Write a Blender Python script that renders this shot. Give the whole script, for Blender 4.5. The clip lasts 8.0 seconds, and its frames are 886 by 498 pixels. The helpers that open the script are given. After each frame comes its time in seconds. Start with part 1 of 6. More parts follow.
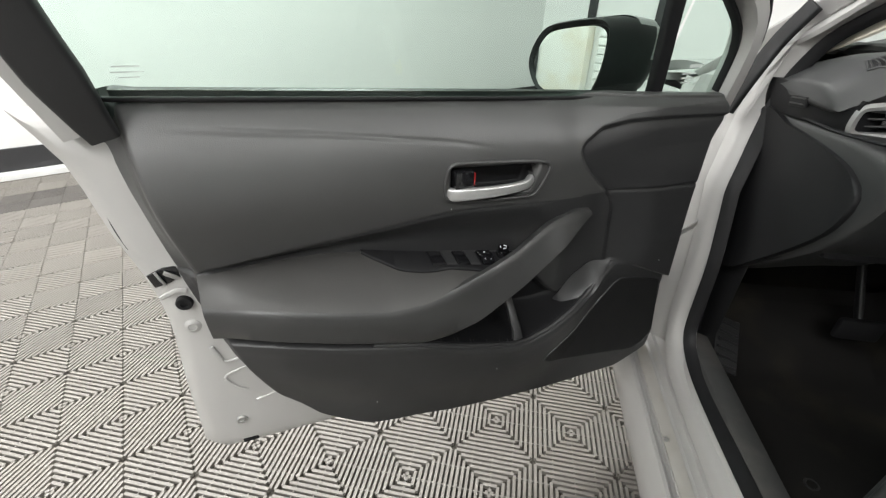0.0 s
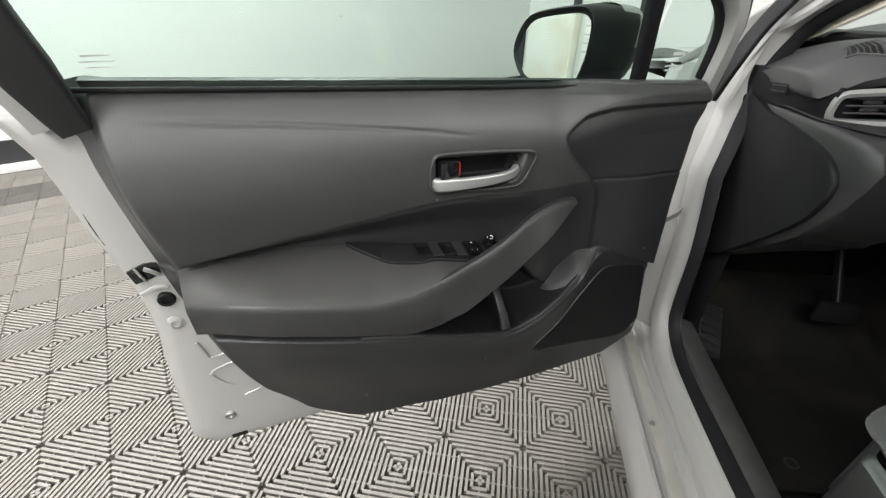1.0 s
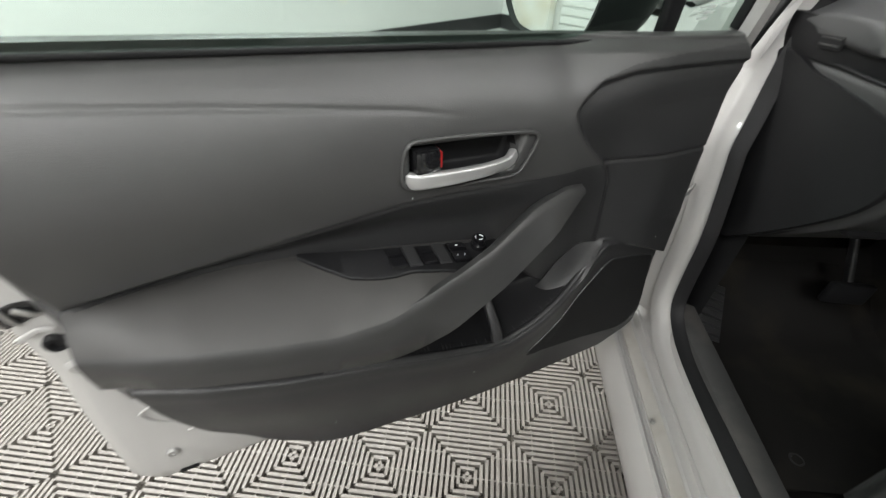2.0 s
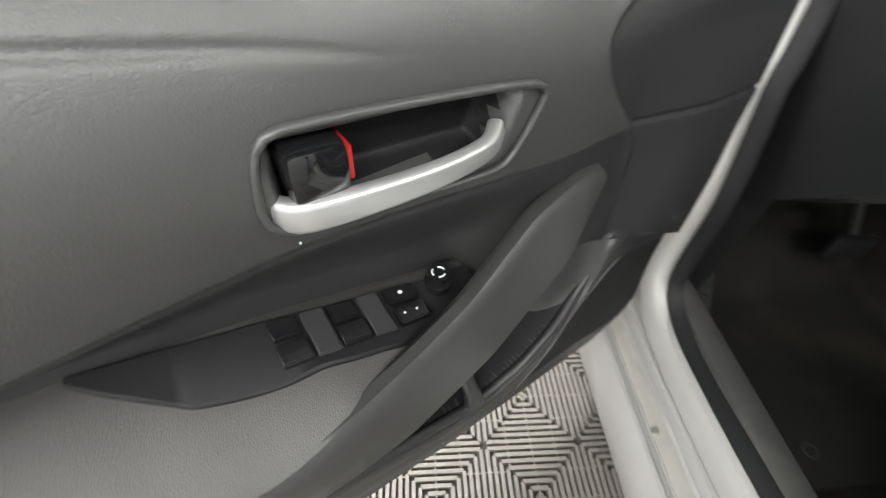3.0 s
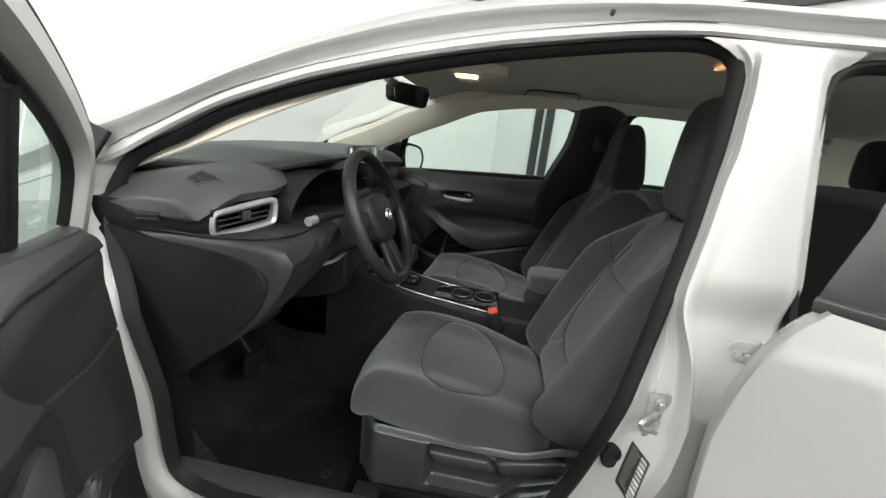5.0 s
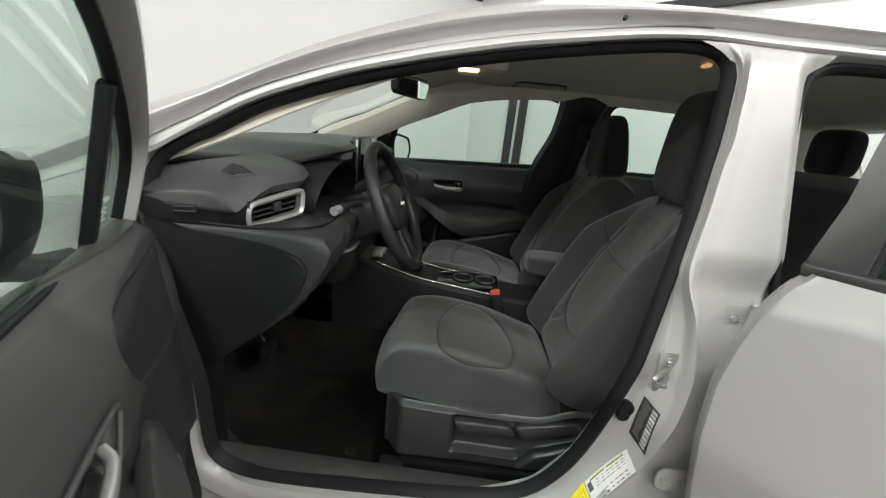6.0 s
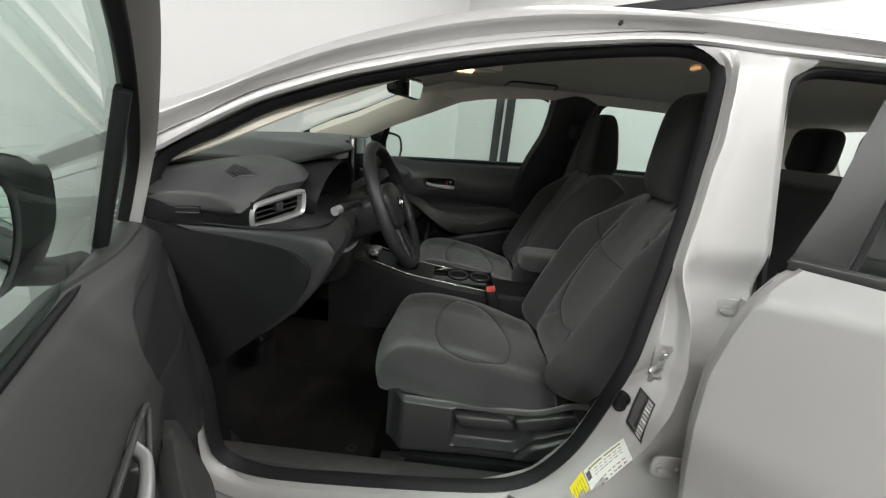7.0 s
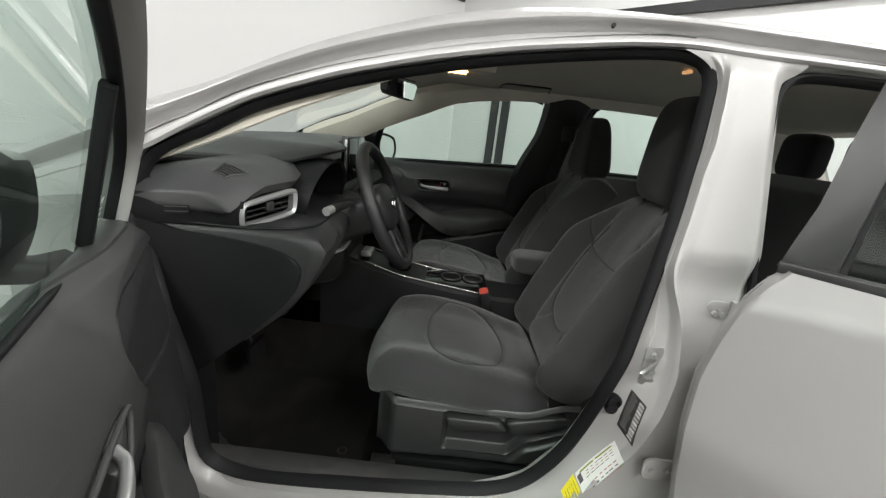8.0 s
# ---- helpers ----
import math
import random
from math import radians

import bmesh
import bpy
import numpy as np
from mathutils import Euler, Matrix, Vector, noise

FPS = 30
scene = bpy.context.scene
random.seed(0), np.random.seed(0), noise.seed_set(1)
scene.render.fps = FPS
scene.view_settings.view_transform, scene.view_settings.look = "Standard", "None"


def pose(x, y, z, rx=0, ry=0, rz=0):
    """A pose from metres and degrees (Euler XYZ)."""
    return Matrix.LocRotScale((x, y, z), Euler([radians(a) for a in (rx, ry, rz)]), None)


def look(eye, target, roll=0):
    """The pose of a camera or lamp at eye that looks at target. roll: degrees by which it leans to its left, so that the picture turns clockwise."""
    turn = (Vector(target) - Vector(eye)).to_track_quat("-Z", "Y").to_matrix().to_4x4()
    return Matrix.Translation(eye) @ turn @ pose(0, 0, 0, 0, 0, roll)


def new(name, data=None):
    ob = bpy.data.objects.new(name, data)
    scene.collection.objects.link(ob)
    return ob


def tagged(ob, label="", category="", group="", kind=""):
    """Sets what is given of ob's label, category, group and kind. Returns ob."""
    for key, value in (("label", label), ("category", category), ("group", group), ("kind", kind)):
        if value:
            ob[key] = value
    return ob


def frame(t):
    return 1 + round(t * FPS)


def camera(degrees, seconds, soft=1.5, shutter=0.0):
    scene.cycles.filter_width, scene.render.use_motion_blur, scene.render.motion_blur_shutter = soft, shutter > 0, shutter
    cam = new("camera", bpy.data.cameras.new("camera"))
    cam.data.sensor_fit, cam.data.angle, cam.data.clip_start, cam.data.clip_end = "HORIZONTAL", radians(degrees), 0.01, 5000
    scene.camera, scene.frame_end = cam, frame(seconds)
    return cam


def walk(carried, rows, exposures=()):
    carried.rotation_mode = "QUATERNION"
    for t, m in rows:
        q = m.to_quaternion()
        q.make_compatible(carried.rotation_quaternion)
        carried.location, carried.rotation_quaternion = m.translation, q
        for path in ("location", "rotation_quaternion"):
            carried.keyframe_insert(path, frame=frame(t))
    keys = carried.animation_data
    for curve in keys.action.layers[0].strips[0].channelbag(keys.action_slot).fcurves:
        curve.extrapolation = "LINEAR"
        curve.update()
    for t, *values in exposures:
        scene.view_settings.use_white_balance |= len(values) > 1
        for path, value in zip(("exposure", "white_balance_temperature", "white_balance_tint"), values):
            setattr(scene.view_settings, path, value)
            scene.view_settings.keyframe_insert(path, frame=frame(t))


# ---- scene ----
cam = camera(94.7, 8.0, soft=1.3, shutter=0.5)
PATH = [
    (0, (0.441, -0.618, 1.127), (0.123, 1.066, 0.096), 0.8),
    (0.5, (0.444, -0.617, 1.126), (0.144, 1.068, 0.09), 0.8),
    (1, (0.446, -0.615, 1.125), (0.182, 1.057, 0.059), 0.8),
    (1.5, (0.432, -0.594, 1.125), (0.221, 1.037, -0.012), 1.0),
    (1.7, (0.419, -0.552, 1.128), (0.24, 1.055, -0.05), 1.3),
    (2.8, (0.419, -0.193, 1.027), (0.454, 1.165, -0.441), 3.4),
    (3, (0.406, -0.185, 1.018), (0.566, 1.159, -0.454), 4.6),
    (3.3, (0.355, -0.207, 1.021), (1.034, 1.148, -0.285), 8.7),
    (3.5, (0.328, -0.231, 1.063), (1.321, 0.987, -0.174), 10.7),
    (3.6, (0.299, -0.231, 1.077), (1.471, 0.867, -0.114), 11.0),
    (3.7, (0.292, -0.272, 1.089), (1.579, 0.787, -0.016), 9.8),
    (4, (0.271, -0.324, 1.124), (1.854, 0.467, 0.191), 8.0),
    (4.5, (0.28, -0.365, 1.18), (2.102, 0.083, 0.488), 6.5),
    (4.7, (0.279, -0.372, 1.194), (2.15, -0.013, 0.583), 6.3),
    (5.8, (0.199, -0.273, 1.185), (2.116, -0.162, 0.627), 6.1),
    (6, (0.184, -0.248, 1.188), (2.096, -0.155, 0.61), 6.0),
    (6.5, (0.167, -0.221, 1.196), (2.077, -0.165, 0.605), 5.8),
    (7, (0.165, -0.217, 1.194), (2.077, -0.188, 0.608), 6.0),
    (7.5, (0.168, -0.219, 1.189), (2.082, -0.208, 0.608), 6.3),
    (8, (0.169, -0.221, 1.191), (2.085, -0.22, 0.618), 6.6),
]
walk(cam, [(t, look(eye, target, roll)) for t, eye, target, roll in PATH],
     [(0.0, 0.36), (1.7, 0.42), (2.8, 0.80), (3.3, 1.5), (3.6, 1.82), (4.0, 1.28), (4.5, 0.9), (5.8, 0.22), (6.5, 0.16), (8.0, 0.14)])
# ---- light ----
XC = 1.68                      # the car's middle plane
L = 0.23                       # spacing of the rib squares on the floor tiles
world = bpy.data.worlds.new("world")
scene.world = world
world.use_nodes = True
world.node_tree.nodes["Background"].inputs[0].default_value = (0.8, 0.9, 1.0, 1)
world.node_tree.nodes["Background"].inputs[1].default_value = 0.05
R45 = pose(0, 0, 0, 0, 0, 45)  # the room stands at 45 degrees to the car
ROOM_W, ROOM_E, ROOM_S, ROOM_N = -3.6, 4.2, -4.4, 3.42   # in the room's own axes
CEIL = 3.9
# lamps that hang at a slant along the walls: place along the room's axes, and the way they face
LAMPS = [(-2.5, -2.4, 1, 0), (-2.5, -0.2, 1, 0), (-2.5, 1.8, 1, 0), (-1.0, 2.3, 0, -1), (1.2, 2.3, 0, -1), (-0.6, -3.2, 0, 1), (1.6, -3.2, 0, 1)]
LAMP_POWER = (74, 46, 56, 54, 52, 24, 30)     # set lamp by lamp to balance the car's sides, its roof and the walls


def lamp_place(a, b, ha, hb):
    """A lamp's axes: x along the wall, z away from the light, which goes down and a little into the room."""
    m = Matrix.Identity(4)
    z = Vector((-.30 * ha, -.30 * hb, 1)).normalized()
    x = Vector((-hb, ha, 0))
    m.col[0][:3], m.col[1][:3], m.col[2][:3], m.col[3][:3] = x, z.cross(x), z, (a, b, CEIL - .24)
    return R45 @ m


def ceiling_lamp(place, power):
    d = bpy.data.lights.new("ceiling_lamp_light", "AREA")
    d.shape, d.size, d.size_y, d.energy = "RECTANGLE", 1.5, 0.16, power
    d.color = (1.0, 1.0, 0.985)
    ob = new("ceiling_lamp_light", d)
    ob.matrix_world = lamp_place(*place) @ pose(0, 0, -.03)
    return ob


for place, power in zip(LAMPS, LAMP_POWER):
    ceiling_lamp(place, power)
# ---- materials ----
def material(name, color, rough=0.5, metal=0.0, grain=0.0, grain_scale=400.0, vary=0.0, vary_scale=6.0, coat=0.0,
             second=None, spec=0.5, sheen=0.0, emit=None, island=0.0, leather=0.0):
    """A Principled surface with fine relief, slow variation of colour and, if given, stains of a second colour."""
    m = bpy.data.materials.new(name)
    m.use_nodes = True
    nt = m.node_tree
    b = nt.nodes["Principled BSDF"]
    b.inputs["Base Color"].default_value = (*color, 1)
    b.inputs["Roughness"].default_value = rough
    b.inputs["Metallic"].default_value = metal
    b.inputs["Specular IOR Level"].default_value = spec
    b.inputs["Coat Weight"].default_value = coat
    b.inputs["Coat Roughness"].default_value = 0.06
    b.inputs["Sheen Weight"].default_value = sheen
    co = nt.nodes.new("ShaderNodeTexCoord").outputs["Object"]

    def noise_at(scale, detail=3):
        n = nt.nodes.new("ShaderNodeTexNoise")
        n.inputs["Scale"].default_value, n.inputs["Detail"].default_value = scale, detail
        nt.links.new(co, n.inputs["Vector"])
        return n.outputs["Fac"]

    def ramp(src, a, c):
        r = nt.nodes.new("ShaderNodeMapRange")
        r.inputs["From Min"].default_value, r.inputs["From Max"].default_value = a, c
        nt.links.new(src, r.inputs["Value"])
        return r.outputs["Result"]

    if vary or second or island:
        mix = nt.nodes.new("ShaderNodeMix")
        mix.data_type = "RGBA"
        mix.inputs["A"].default_value = (*color, 1)
        mix.inputs["B"].default_value = (*(second or [c * (1 - vary) for c in color]), 1)
        nt.links.new(ramp(noise_at(vary_scale, 6), 0.5 if second else 0.3, 0.72), mix.inputs["Factor"])
        out = mix.outputs["Result"]
        if island:
            info = nt.nodes.new("ShaderNodeObjectInfo").outputs["Random"]
            hsv = nt.nodes.new("ShaderNodeHueSaturation")
            nt.links.new(out, hsv.inputs["Color"])
            r = nt.nodes.new("ShaderNodeMapRange")
            r.inputs["To Min"].default_value, r.inputs["To Max"].default_value = 1 - island, 1 + island
            nt.links.new(info, r.inputs["Value"])
            nt.links.new(r.outputs["Result"], hsv.inputs["Value"])
            out = hsv.outputs["Color"]
        nt.links.new(out, b.inputs["Base Color"])
        rr = nt.nodes.new("ShaderNodeMapRange")
        rr.inputs["To Min"].default_value, rr.inputs["To Max"].default_value = rough * 0.88, min(1, rough * 1.12)
        nt.links.new(noise_at(vary_scale * 2.3), rr.inputs["Value"])
        nt.links.new(rr.outputs["Result"], b.inputs["Roughness"])
    if grain or leather:
        bump = nt.nodes.new("ShaderNodeBump")
        if leather:
            v = nt.nodes.new("ShaderNodeTexVoronoi")
            v.feature = "DISTANCE_TO_EDGE"
            v.inputs["Scale"].default_value = grain_scale
            nt.links.new(co, v.inputs["Vector"])
            src = v.outputs["Distance"]
        else:
            src = noise_at(grain_scale, 2)
        bump.inputs["Strength"].default_value = leather or grain
        bump.inputs["Distance"].default_value = 0.0012
        nt.links.new(src, bump.inputs["Height"])
        nt.links.new(bump.outputs["Normal"], b.inputs["Normal"])
    if emit:
        b.inputs["Emission Color"].default_value = (*emit[0], 1)
        b.inputs["Emission Strength"].default_value = emit[1]
    return m


def glass(name, tint, gloss=1.0):
    m = bpy.data.materials.new(name)
    m.use_nodes = True
    nt = m.node_tree
    nt.nodes.clear()
    out = nt.nodes.new("ShaderNodeOutputMaterial")
    mix = nt.nodes.new("ShaderNodeMixShader")
    tr = nt.nodes.new("ShaderNodeBsdfTransparent")
    gl = nt.nodes.new("ShaderNodeBsdfGlossy")
    fr = nt.nodes.new("ShaderNodeLayerWeight")
    fr.inputs["Blend"].default_value = 0.5
    pw = nt.nodes.new("ShaderNodeMath")
    pw.operation, pw.inputs[1].default_value = "POWER", 5.0
    ma = nt.nodes.new("ShaderNodeMath")
    ma.operation, ma.inputs[1].default_value, ma.inputs[2].default_value = "MULTIPLY_ADD", 0.80, 0.05
    nt.links.new(fr.outputs["Facing"], pw.inputs[0])
    nt.links.new(pw.outputs[0], ma.inputs[0])
    gl.inputs["Roughness"].default_value = 0.0
    gl.inputs["Color"].default_value = (gloss, gloss, gloss, 1)
    tr.inputs["Color"].default_value = (*tint, 1)
    nt.links.new(ma.outputs[0], mix.inputs[0])
    nt.links.new(tr.outputs[0], mix.inputs[1])
    nt.links.new(gl.outputs[0], mix.inputs[2])
    nt.links.new(mix.outputs[0], out.inputs[0])
    return m


paint = material("silver_paint", (0.42, 0.412, 0.407), 0.34, 0.16, grain=0.02, grain_scale=2500, vary=0.04, vary_scale=3, coat=0.5)
jamb = material("silver_jamb_paint", (0.415, 0.407, 0.397), 0.40, 0.08, vary=0.03, vary_scale=2.5, coat=0.35)
dusty = material("dusty_jamb_paint", (0.47, 0.455, 0.425), 0.5, 0.12, second=(0.36, 0.33, 0.28), vary_scale=7, grain=0.05)
trim = material("black_grained_trim", (0.050, 0.0495, 0.0495), 0.40, spec=0.65, leather=0.15, grain_scale=400, vary=0.18, vary_scale=5)
trim_soft = material("soft_black_trim", (0.050, 0.0485, 0.047), 0.5, leather=0.34, grain_scale=520, vary=0.15, vary_scale=7)
# hard plastic, and also a darker copy of the lining where it carries shade
trim_hard_and_shade = material("hard_and_shaded_black_trim", (0.028, 0.028, 0.029), 0.42, leather=0.22, grain_scale=600, vary=0.2, vary_scale=6)
# near black partly for the shade at the dashboard's end and in the door pocket
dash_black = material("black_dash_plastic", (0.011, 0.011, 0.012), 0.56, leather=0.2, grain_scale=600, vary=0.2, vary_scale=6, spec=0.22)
# the same soft pad twice: dash_knee kept dark, dash_soft lightened for its sheen
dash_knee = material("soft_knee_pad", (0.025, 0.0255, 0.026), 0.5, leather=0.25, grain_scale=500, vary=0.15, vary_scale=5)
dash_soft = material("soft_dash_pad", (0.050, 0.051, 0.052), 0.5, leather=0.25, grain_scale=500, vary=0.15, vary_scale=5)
plastic = material("black_plastic", (0.018, 0.018, 0.019), 0.46, spec=0.4, grain=0.15, grain_scale=900, vary=0.2, vary_scale=8)
satin = material("satin_black_plastic", (0.040, 0.040, 0.040), 0.36, grain=0.06, grain_scale=700, vary=0.2, vary_scale=10)
gloss_black = material("gloss_black", (0.008, 0.008, 0.009), 0.08, coat=0.5)
rubber = material("black_rubber", (0.010, 0.010, 0.011), 0.58, spec=0.25, grain=0.1, grain_scale=600, vary=0.25, vary_scale=12)
cloth = material("charcoal_seat_cloth", (0.049, 0.0485, 0.0495), 0.92, grain=0.8, grain_scale=1100, vary=0.22, vary_scale=4, sheen=0.3, spec=0.2)
cloth_dark = material("dark_seat_cloth", (0.019, 0.018, 0.019), 0.95, grain=0.5, grain_scale=1500, vary=0.2, vary_scale=5, sheen=0.15, spec=0.2)
carpet = material("black_carpet", (0.012, 0.0115, 0.011), 1.0, grain=1.0, grain_scale=700, second=(0.028, 0.025, 0.020), vary_scale=5.5, spec=0.1)
headcloth = material("beige_headliner", (0.66, 0.62, 0.555), 0.95, grain=0.3, grain_scale=900, vary=0.06, vary_scale=5, spec=0.2)
cream = material("cream_pillar_trim", (0.62, 0.58, 0.50), 0.7, grain=0.2, grain_scale=800, vary=0.05, vary_scale=5)
chrome = material("satin_chrome", (0.72, 0.71, 0.69), 0.22, 1.0, vary=0.06, vary_scale=20)
silver_trim = material("matt_silver_plastic", (0.55, 0.55, 0.55), 0.35, 0.7, vary=0.05, vary_scale=20)
steel = material("zinc_steel", (0.55, 0.55, 0.54), 0.35, 0.9, grain=0.1, grain_scale=500, vary=0.25, vary_scale=40)
mirror_mat = material("mirror_silver", (0.86, 0.88, 0.87), 0.01, 1.0)
red = material("red_plastic", (0.72, 0.10, 0.07), 0.4)
scuffed = material("scuffed_sill_plastic", (0.045, 0.045, 0.045), 0.5, grain=0.2, grain_scale=500, second=(0.085, 0.08, 0.075), vary_scale=9)
white_mark = material("white_marking", (0.75, 0.76, 0.78), 0.5)
lock_red = material("dark_red_plastic", (0.40, 0.015, 0.015), 0.35)
etch = material("etched_glass_print", (0.66, 0.72, 0.69), 0.6)
yellow = material("yellow_label", (0.85, 0.72, 0.02), 0.5, vary=0.08, vary_scale=60)
white_label = material("white_label", (0.78, 0.78, 0.75), 0.45, vary=0.06, vary_scale=60)
black_label = material("black_label", (0.03, 0.03, 0.03), 0.4, vary=0.3, vary_scale=120)
ink = material("printed_ink", (0.10, 0.08, 0.09), 0.6)
print_red = material("printed_red", (0.45, 0.16, 0.16), 0.6)
green_label = material("olive_label", (0.25, 0.26, 0.03), 0.5)
lamp_glow = material("dome_lamp_lens", (0.9, 0.7, 0.4), 0.4, emit=((1.0, 0.62, 0.25), 5.0))
small_glow = material("small_lamp_lens", (0.8, 0.6, 0.4), 0.4, emit=((1.0, 0.5, 0.2), 0.5))
tube_glow = material("lamp_diffuser", (0.9, 0.9, 0.9), 0.5, emit=((0.97, 1.0, 0.955), 14.0))
tile_grey = material("light_grey_tile_plastic", (0.255, 0.238, 0.217), 0.45, grain=0.1, grain_scale=500, second=(0.20, 0.178, 0.145), vary_scale=2.2, island=0.04)
tile_dark = material("dark_grey_tile_plastic", (0.15, 0.14, 0.13), 0.5, grain=0.1, grain_scale=500, vary=0.2, vary_scale=3, island=0.06)
concrete = material("concrete_under_tiles", (0.11, 0.10, 0.085), 0.9, grain=0.5, grain_scale=120, vary=0.4, vary_scale=4)
wall_paint = material("white_wall_paint", (0.77, 0.766, 0.758), 0.65, grain=0.12, grain_scale=160, vary=0.04, vary_scale=0.8)
white_pvc = material("white_plastic_panel", (0.82, 0.82, 0.81), 0.4, vary=0.04, vary_scale=2)
stained_panel = material("stained_white_panel", (0.80, 0.79, 0.76), 0.5, second=(0.66, 0.56, 0.40), vary_scale=1.6)
black_strip = material("charcoal_skirting", (0.03, 0.03, 0.032), 0.5, vary=0.2, vary_scale=4)
door_glass_mat = glass("green_side_glass", (0.70, 0.84, 0.775))
screen_glass_mat = glass("windscreen_glass", (0.88, 0.95, 0.92))
dark_screen = material("dark_display", (0.006, 0.006, 0.008), 0.06, coat=0.3)
# ---- mesh tools ----
from mathutils.bvhtree import BVHTree

WORLD = {}


def thing(name, at, label, category, group="", kind=""):
    ob = new(name)
    ob.location = at
    WORLD[ob] = Matrix.Translation(at)
    return tagged(ob, label, category, group, kind)


def part(name, bm, mat, parent=None, label="", sharp=38, m=None, smooth=True):
    """Links a bmesh, given in world places (or moved there by m), as one mesh under its parent."""
    if m is not None:
        bm.transform(m)
    bmesh.ops.recalc_face_normals(bm, faces=bm.faces)
    me = bpy.data.meshes.new(name)
    bm.to_mesh(me)
    bm.free()
    me.materials.append(mat)
    if smooth:
        me.shade_smooth()
        me.set_sharp_from_angle(angle=radians(sharp))
    ob = new(name, me)
    WORLD[ob] = Matrix()
    if parent is not None:
        ob.parent = parent
        ob.matrix_parent_inverse = WORLD[parent].inverted()
    if label:
        ob["label"] = label
    return ob


def spline(pts, n=60, closed=False):
    """n points on a smooth curve through pts, evenly spaced."""
    p = [Vector(q) for q in pts]
    k = len(p)
    fine = []
    for i in range(k if closed else k - 1):
        a, b = p[i], p[(i + 1) % k]
        z0 = p[(i - 1) % k] if closed or i else a - (b - a)
        z1 = p[(i + 2) % k] if closed or i + 2 < k else b + (b - a)
        ta, tb = (b - z0) / 2, (z1 - a) / 2
        lim = (b - a).length
        for v in (ta, tb):
            if v.length > lim:
                v *= lim / v.length
        for j in range(12):
            t = j / 12
            fine.append(a * (2 * t**3 - 3 * t**2 + 1) + ta * (t**3 - 2 * t**2 + t) + b * (-2 * t**3 + 3 * t**2) + tb * (t**3 - t**2))
    if closed:
        fine.append(p[0].copy())
    else:
        fine.append(p[-1].copy())
    s = [0.0]
    for a, b in zip(fine, fine[1:]):
        s.append(s[-1] + (b - a).length)
    out, j = [], 0
    m = n if closed else n - 1
    for i in range(n):
        d = s[-1] * i / m
        while j < len(s) - 2 and s[j + 1] < d:
            j += 1
        f = (d - s[j]) / max(1e-9, s[j + 1] - s[j])
        out.append(fine[j].lerp(fine[j + 1], f))
    return out


def curve(pts):
    """A smooth function through (x, y) pairs, x rising."""
    xs = np.array([p[0] for p in pts], float)
    ys = np.array([p[1] for p in pts], float)
    xx = np.linspace(xs[0], xs[-1], 300)
    yy = np.interp(xx, xs, ys)
    k = np.hanning(17)
    pad = np.concatenate([np.full(8, yy[0]), yy, np.full(8, yy[-1])])
    sm = np.convolve(pad, k / k.sum(), "valid")
    return lambda x: np.interp(x, xx, sm)


def step(x, a, b):
    t = np.clip((np.asarray(x, float) - a) / (b - a), 0, 1)
    return t * t * (3 - 2 * t)


def loft(bm, rings, closed=True, loop=False, caps=True):
    vs = [[bm.verts.new(p) for p in r] for r in rings]
    n = len(vs[0])
    pairs = list(zip(vs, vs[1:])) + ([(vs[-1], vs[0])] if loop else [])
    for a, b in pairs:
        for i in range(n if closed else n - 1):
            j = (i + 1) % n
            bm.faces.new((a[i], a[j], b[j], b[i]))
    if caps and closed and not loop:
        bm.faces.new(vs[0][::-1])
        bm.faces.new(vs[-1])
    return bm


def sweep(bm, path, profile, up=(0, 0, 1), closed=False, scale=None, caps=True):
    """A profile of (side, up) pairs carried along a path."""
    path = [Vector(p) for p in path]
    n = len(path)
    rings = []
    for i, p in enumerate(path):
        a = path[(i - 1) % n] if closed or i else p
        b = path[(i + 1) % n] if closed or i < n - 1 else p
        t = (b - a).normalized()
        side = t.cross(Vector(up)).normalized()
        u = side.cross(t).normalized()
        k = scale(i / max(1, n - 1)) if scale else 1.0
        k = (k, k) if not isinstance(k, tuple) else k
        rings.append([p + side * (q[0] * k[0]) + u * (q[1] * k[1]) for q in profile])
    return loft(bm, rings, True, closed, caps)


def circle(r, n=10, ry=None):
    return [(r * math.cos(2 * math.pi * i / n), (ry or r) * math.sin(2 * math.pi * i / n)) for i in range(n)]


def rrect(w, h, r, k=3):
    """A rectangle w by h with rounded corners, about the origin."""
    out = []
    for cx, cy, a in ((w / 2 - r, h / 2 - r, 0), (-w / 2 + r, h / 2 - r, 90), (-w / 2 + r, -h / 2 + r, 180), (w / 2 - r, -h / 2 + r, 270)):
        for i in range(k + 1):
            t = radians(a + 90 * i / k)
            out.append((cx + r * math.cos(t), cy + r * math.sin(t)))
    return out


def slab(bm, pts, vec, bevel=0.0, seg=2):
    """A polygon of world points pushed out along vec, with its rims bevelled."""
    vec = Vector(vec)
    a = [bm.verts.new(Vector(p)) for p in pts]
    b = [bm.verts.new(Vector(p) + vec) for p in pts]
    n = len(a)
    f = [bm.faces.new(a[::-1]), bm.faces.new(b)]
    for i in range(n):
        bm.faces.new((a[i], a[(i + 1) % n], b[(i + 1) % n], b[i]))
    if bevel:
        e = [x for q in f for x in q.edges]
        bmesh.ops.bevel(bm, geom=e, offset=bevel, segments=seg, affect="EDGES", profile=0.5, clamp_overlap=True)
    return bm


